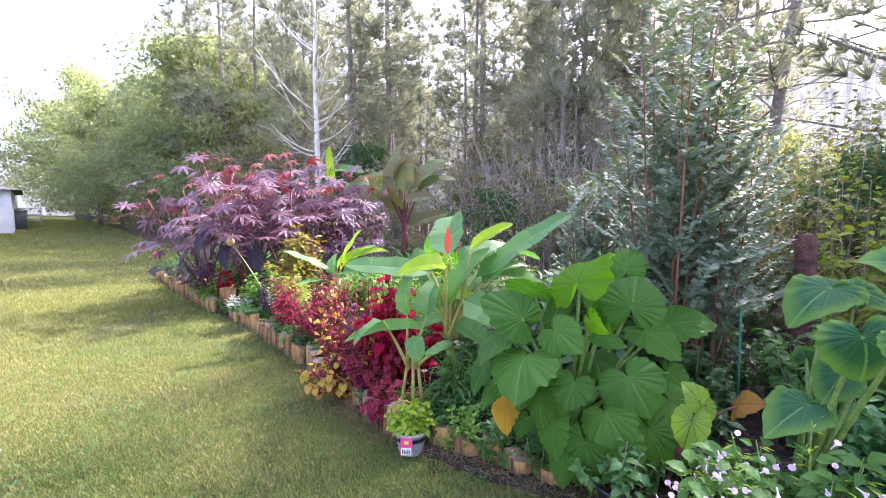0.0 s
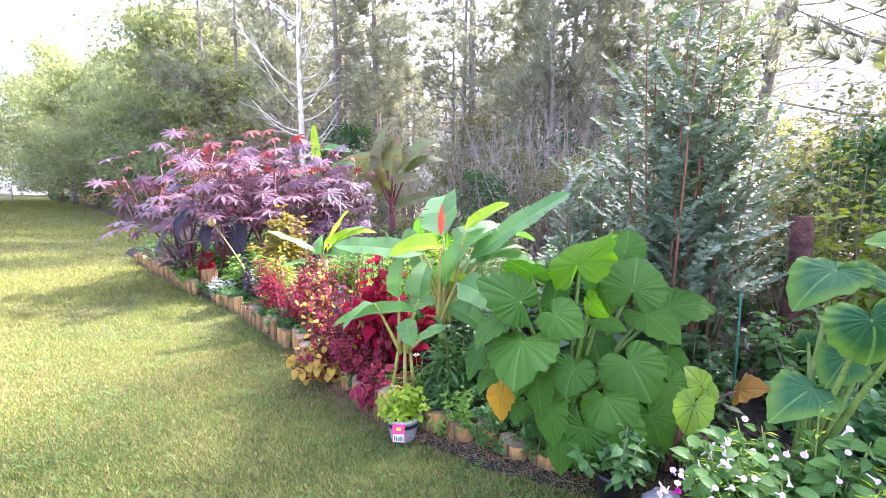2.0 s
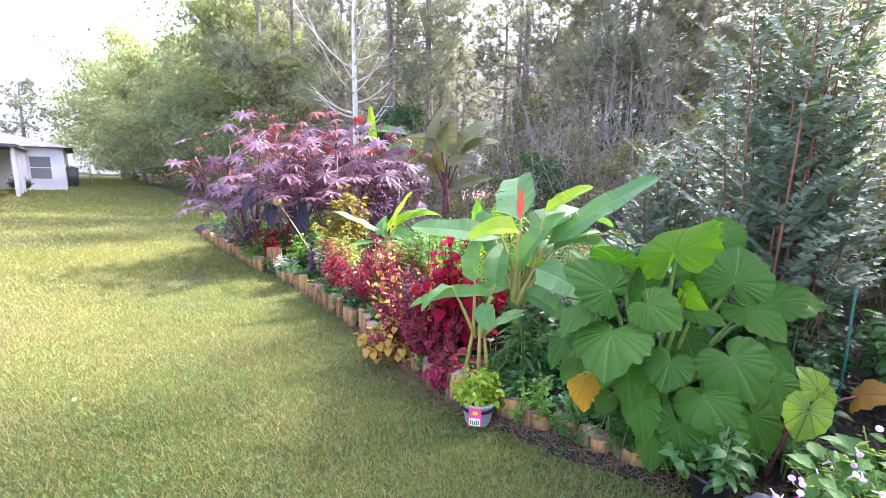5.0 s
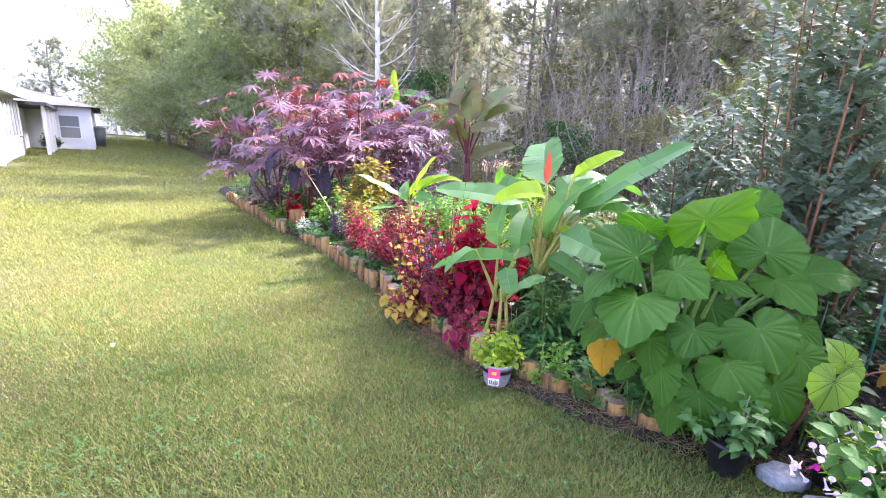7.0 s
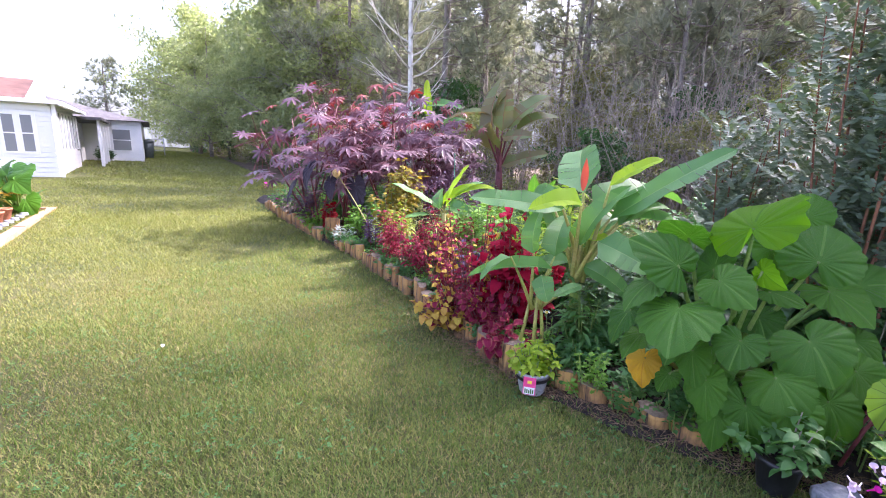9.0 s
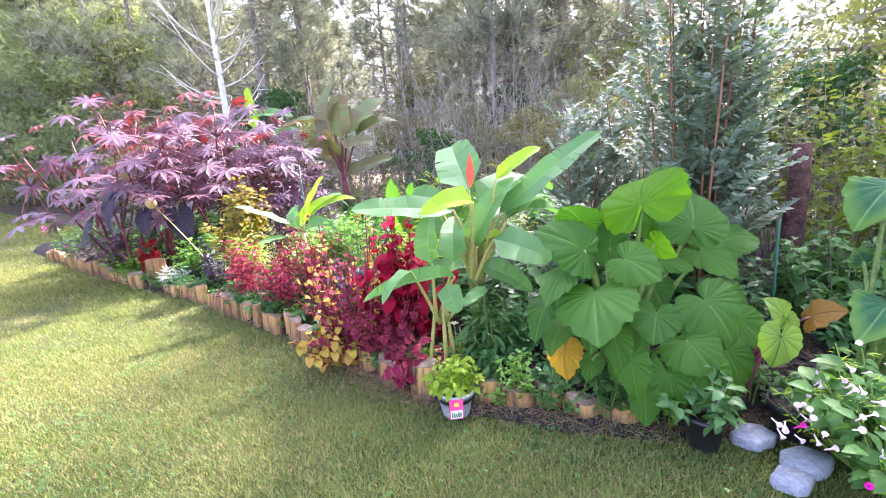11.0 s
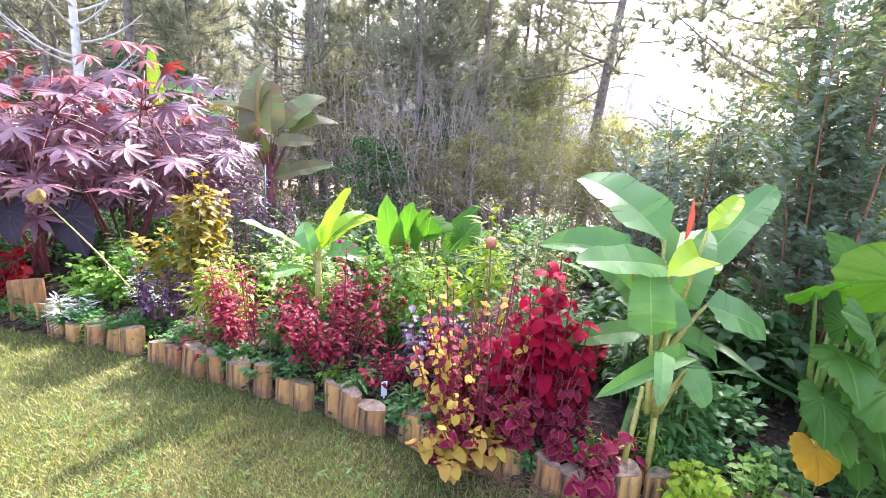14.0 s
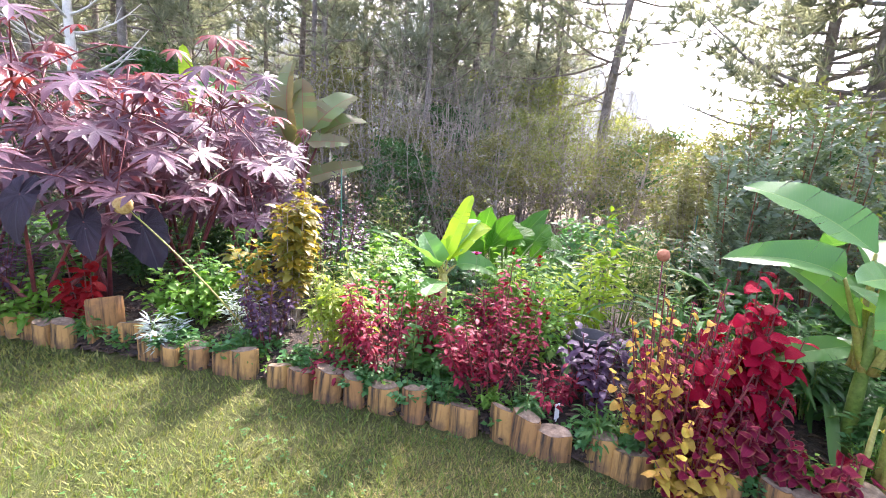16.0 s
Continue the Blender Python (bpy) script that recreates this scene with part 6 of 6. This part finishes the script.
def left_bed():
    a, b = Vector((-6.49, 3.98, 0.0)), Vector((-9.34, 7.14, 0.1))
    u = (b - a).normalized()
    side = Vector((-u.y, u.x, 0))
    th = thing("timber_bed", a - u * 3, "raised bed of reddish landscape timbers along the lawn", "raised bed")
    turn = Matrix.Rotation(math.atan2(u.y, u.x), 4, "Z")
    long = (b - a).length + 3
    for i in range(2):
        for j in range(3):
            q = part("timber", Build().add(box(j * long / 3 + 0.01, -0.07, i * 0.095 - 0.03, (j + 1) * long / 3 - 0.01, 0.07, i * 0.095 + 0.06)), "timber", th, smooth=False)
            q.matrix_local = turn @ Matrix.Translation((0.15 * i, 0.01 * i, 0.01 * j))
    q = part("timber", Build().add(box(-0.07, 0.08, 0.0, 0.07, 3.0, 0.16)), "timber", th, smooth=False)
    q.matrix_local = turn @ Matrix.Translation((long, 0, 0.03))
    q = part("soil_fill", Build().add(box(-1, 0.09, -0.1, long - 0.08, 3.0, 0.10)), "soil", th, "mulched soil of the raised bed", False)
    q.matrix_local = turn
    rnd = random.Random(3)
    base = b - u * 0.5 + side * 0.4
    sq = thing("squash_plant", base, "sprawling plant with broad light green leaves in the raised bed", "plant")
    rows = []
    for i in range(24):
        c = base + u * rnd.uniform(-1.0, 0.4) + side * rnd.uniform(-0.3, 0.5)
        z = rnd.uniform(0.3, 0.95)
        rows.append((c.x, c.y, z, c.x + rnd.uniform(0.05, 0.3), c.y - rnd.uniform(0.1, 0.25), z - rnd.uniform(0.0, 0.15), 0.36))
    leaf_obj("leaf", hearts("ear", 2), rows, sq, base, "greenstem", rnd, 1.1, wmesh=0.85)
    c = b - u * 1.5 + side * 0.75
    bush("orange_pink_shrub", (c.x, c.y, 0.1), (0.5, 0.5, 0.95), 700, LANCE, 0.16, "coleus_gold", "shrub with orange and pink variegated leaves in the raised bed", "shrub", stems=22, seed=211)
    c = b - u * 0.6 + side * 1.0
    bush("yellow_leaved_plant", (c.x, c.y, 0.1), (0.35, 0.35, 1.1), 380, LANCE, 0.15, "lime", "yellow-green leafy plant in the raised bed", stems=16, seed=212)
    for i in range(2):
        c = b - u * (1.55 + 0.45 * i) + side * 0.35
        pot("terracotta_pot", (c.x, c.y, 0.1), 0.09, 0.13, 0.2, "terracotta", "orange-red flower pot standing in the raised bed")
    for i in range(9):
        c = b - u * (0.35 + 0.3 * i) + side * 0.22
        s = slab((c.x, c.y, 0.1), 0.07, 30 + i)
        tagged(s, "pale stone lying along the raised bed", "stone", "raised bed stones")
    gz = thing("garden_shelter", (-8.45, 5.3, 0.05), "garden shelter with a green metal roof and yellow post", "shelter")
    part("post", Build().add(box(-0.05, -0.05, -0.1, 0.05, 0.05, 2.12)), "yellowpaint", gz, "yellow painted post", False)
    part("roof", Build().add(box(-3.2, -2.6, 2.12, 0.5, 0.3, 2.24)), "greenpaint", gz, "green metal roof edge", False)
    part("gutter_pipe", Build().add(tube([(0.35, 0.2, 2.1), (0.14, 0.14, 1.95), (0.12, 0.12, 0.0)], 0.035, 0.035, 8)), "greyplastic", gz)


left_bed()
spruce = pine("spruce_tree", (-32.0, 30.0, 0.5), 7.0, 71, "dark narrow spruce beyond the house", 0.05, 2.4, 60, 0.16, (0, 0), 8)


# ---- lawn grass, mulch and litter ----
def on_lawn(x, y):
    """True where a point lies on the lawn's side of the edging."""
    best, side = np.full(x.shape, 1e9), np.zeros(x.shape)
    for a, b in zip(EDGE, EDGE[1:]):
        dx, dy = b[0] - a[0], b[1] - a[1]
        k = np.clip(((x - a[0]) * dx + (y - a[1]) * dy) / (dx * dx + dy * dy), 0, 1)
        d = np.hypot(x - a[0] - k * dx, y - a[1] - k * dy)
        c = dx * (y - a[1]) - dy * (x - a[0])
        near = d < best
        best, side = np.where(near, d, best), np.where(near, c, side)
    return side, best


def grass(name, count, x0, x1, y0, y1, tall, material, label, seed, keep=1.0, wide=0.0028, gap=0.05):
    rng = np.random.default_rng(seed)
    x, y = rng.uniform(x0, x1, count), rng.uniform(y0, y1, count)
    side, d = on_lawn(x, y)
    patch = np.array([noise.noise((a * 1.3, b * 1.3, seed)) for a, b in zip(x, y)])
    open_lawn = (side < 0) | ((x < -7.2) & (y < 9.4 + 1.1 * (-x - 4)))
    ok = open_lawn & (d > gap + 0.05 * rng.random(count)) & (patch > rng.uniform(-1.0, 1.0, count) * 0.6 + keep - 1.35)
    away = np.minimum(np.minimum(x - x0, x1 - x), np.minimum(y - y0, y1 - y))
    ok &= away > 0.45 * rng.random(count) ** 1.5 * min(1.0, (x1 - x0) / 6)
    x, y = x[ok], y[ok]
    n = len(x)
    z = np.array([lift(a, b) for a, b in zip(x, y)]) - 0.012
    h = tall * rng.uniform(0.35, 1.2, n)
    a, lean = rng.uniform(0, 6.283, n), rng.uniform(0.2, 1.5, n) * h
    wx, wy = np.cos(a + 1.57) * wide, np.sin(a + 1.57) * wide
    tx, ty = x + np.cos(a) * lean, y + np.sin(a) * lean
    v = np.stack([np.stack([x - wx, y - wy, z], 1), np.stack([x + wx, y + wy, z], 1), np.stack([tx, ty, z + h], 1)], 1).reshape(-1, 3)
    f = [(3 * i, 3 * i + 1, 3 * i + 2) for i in range(n)]
    uv = np.tile(np.array([(0, 0), (1, 0), (0.5, 1)]), (n, 1))
    return solid(name, Build().add((v, f, uv)), material, label, "grass", kind="stuff")


grass("lawn_grass", 270000, -4.7, 1.6, 0.6, 4.6, 0.024, "grass", "short mown green grass blades of the lawn", 1, 1.0, 0.0034)
grass("lawn_grass", 110000, -8.0, 0.0, 4.0, 9.0, 0.035, "grass", "short mown green grass blades of the lawn", 2, 1.0, 0.004)
grass("lawn_grass", 90000, -2.8, 1.4, 0.9, 3.2, 0.028, "lushgrass", "short mown green grass blades of the lawn", 7, 1.15, 0.003)
grass("lawn_grass", 110000, -15.0, -2.0, 6.0, 17.0, 0.05, "grass", "short mown green grass blades of the lawn", 8, 1.0, 0.008)
grass("lawn_grass", 60000, -10.0, -4.3, 0.4, 7.5, 0.04, "grass", "short mown green grass blades of the lawn", 9, 1.0, 0.005)
grass("lawn_grass", 120000, -32.0, -4.0, 13.0, 36.0, 0.07, "grass", "short mown green grass blades of the lawn", 10, 1.0, 0.016)
grass("dry_grass", 50000, -4.5, 1.6, 0.9, 4.5, 0.025, "drygrass", "dry straw-coloured grass blades in the lawn", 3, 1.1)
grass("edge_grass", 52000, -4.0, 1.6, 1.2, 7.0, 0.06, "lushgrass", "longer uncut grass along the log edging", 5, 1.2, 0.003, 0.02)


def clover():
    rng, b = random.Random(9), Build()
    for _ in range(300):
        cx, cy = rng.uniform(-4.2, 1.0), rng.uniform(0.9, 4.9)
        for _ in range(rng.randrange(3, 12)):
            x, y = cx + rng.gauss(0, 0.07), cy + rng.gauss(0, 0.07)
            side, d = on_lawn(np.array([x]), np.array([y]))
            if side[0] < 0 and d[0] > 0.06:
                for k in range(3):
                    a = 2.1 * k + rng.random()
                    b.add(CHIP_ROUND, aim((x, y, 0.012 + rng.random() * 0.014), (math.cos(a), math.sin(a), 0.15), (rng.uniform(-0.3, 0.3), rng.uniform(-0.3, 0.3), 1), rng.uniform(0.011, 0.018)))
    solid("clover", b, "mid", "clover leaves scattered in the lawn", "clover", kind="stuff")


clover()


def mulch():
    rng, b, s2 = random.Random(19), Build(), Build()
    for _ in range(5200):
        s, d = rng.uniform(1.5, EDGE_LONG - 3.8), rng.uniform(-0.06, 1.2) if rng.random() < 0.6 else rng.uniform(-0.1, 0.1)
        p, n = edge_at(s)
        if d < -0.02 and p.x < -0.3:
            continue
        q = p + n * d if d < 0 else p + Vector((0.62, 0.78, 0)) * d
        k = rng.uniform(0.012, 0.035)
        m = pose(q.x, q.y, (bed_height(d, s) if d > 0 else 0.012) + 0.006, rng.uniform(-25, 25), rng.uniform(-25, 25), rng.uniform(0, 360))
        b.add(box(-k, -k * 0.35, -0.003, k, k * 0.35, 0.004), m)
    solid("mulch_chips", b, "chip", "dark bark mulch chips over the bed", "mulch", kind="stuff", smooth=False)
    for _ in range(1500):
        s, d = rng.uniform(EDGE_LONG - 7.2, EDGE_LONG - 4.2), rng.gauss(-0.08, 0.07)
        p, n = edge_at(s)
        q = p + n * d
        a = rng.uniform(0, 6.283)
        e = Vector((math.cos(a), math.sin(a), rng.uniform(-0.15, 0.25))) * rng.uniform(0.03, 0.1)
        s2.add(tube([(q.x, q.y, 0.022), tuple(Vector((q.x, q.y, 0.03)) + e)], 0.0014, 0.0008, 3, False))
    solid("pine_straw", s2, "straw", "brown pine straw and dry stems along the edging", "straw", kind="stuff")
    strip, pts = Build(), []
    for i in range(25):
        p, n = edge_at(EDGE_LONG - 6.35 + i * 0.16)
        pts.append([(p.x + n.x * d, p.y + n.y * d, z) for d, z in ((0.05, 0.03), (-0.08, 0.022), (-0.15 - 0.06 * rng.random(), 0.006))])
    v = [q for row in pts for q in row]
    f = [(i * 3 + j, i * 3 + j + 3, i * 3 + j + 4, i * 3 + j + 1) for i in range(24) for j in range(2)]
    strip.add((np.array(v), f, np.zeros((len(v), 2))))
    solid("mulch_strip", strip, "soil", "strip of dark mulch between lawn and logs", "mulch", kind="structure")
    bit = solid("lawn_scrap", Build().add(blade(4, 0.35, 0.4, 0.3), Matrix.Scale(0.07, 4)), "white", "small pale scrap lying on the lawn", "scrap")
    bit.location, bit.rotation_euler = (-2.71, 2.55, 0.03), (0.2, 0.1, 0.7)


mulch()
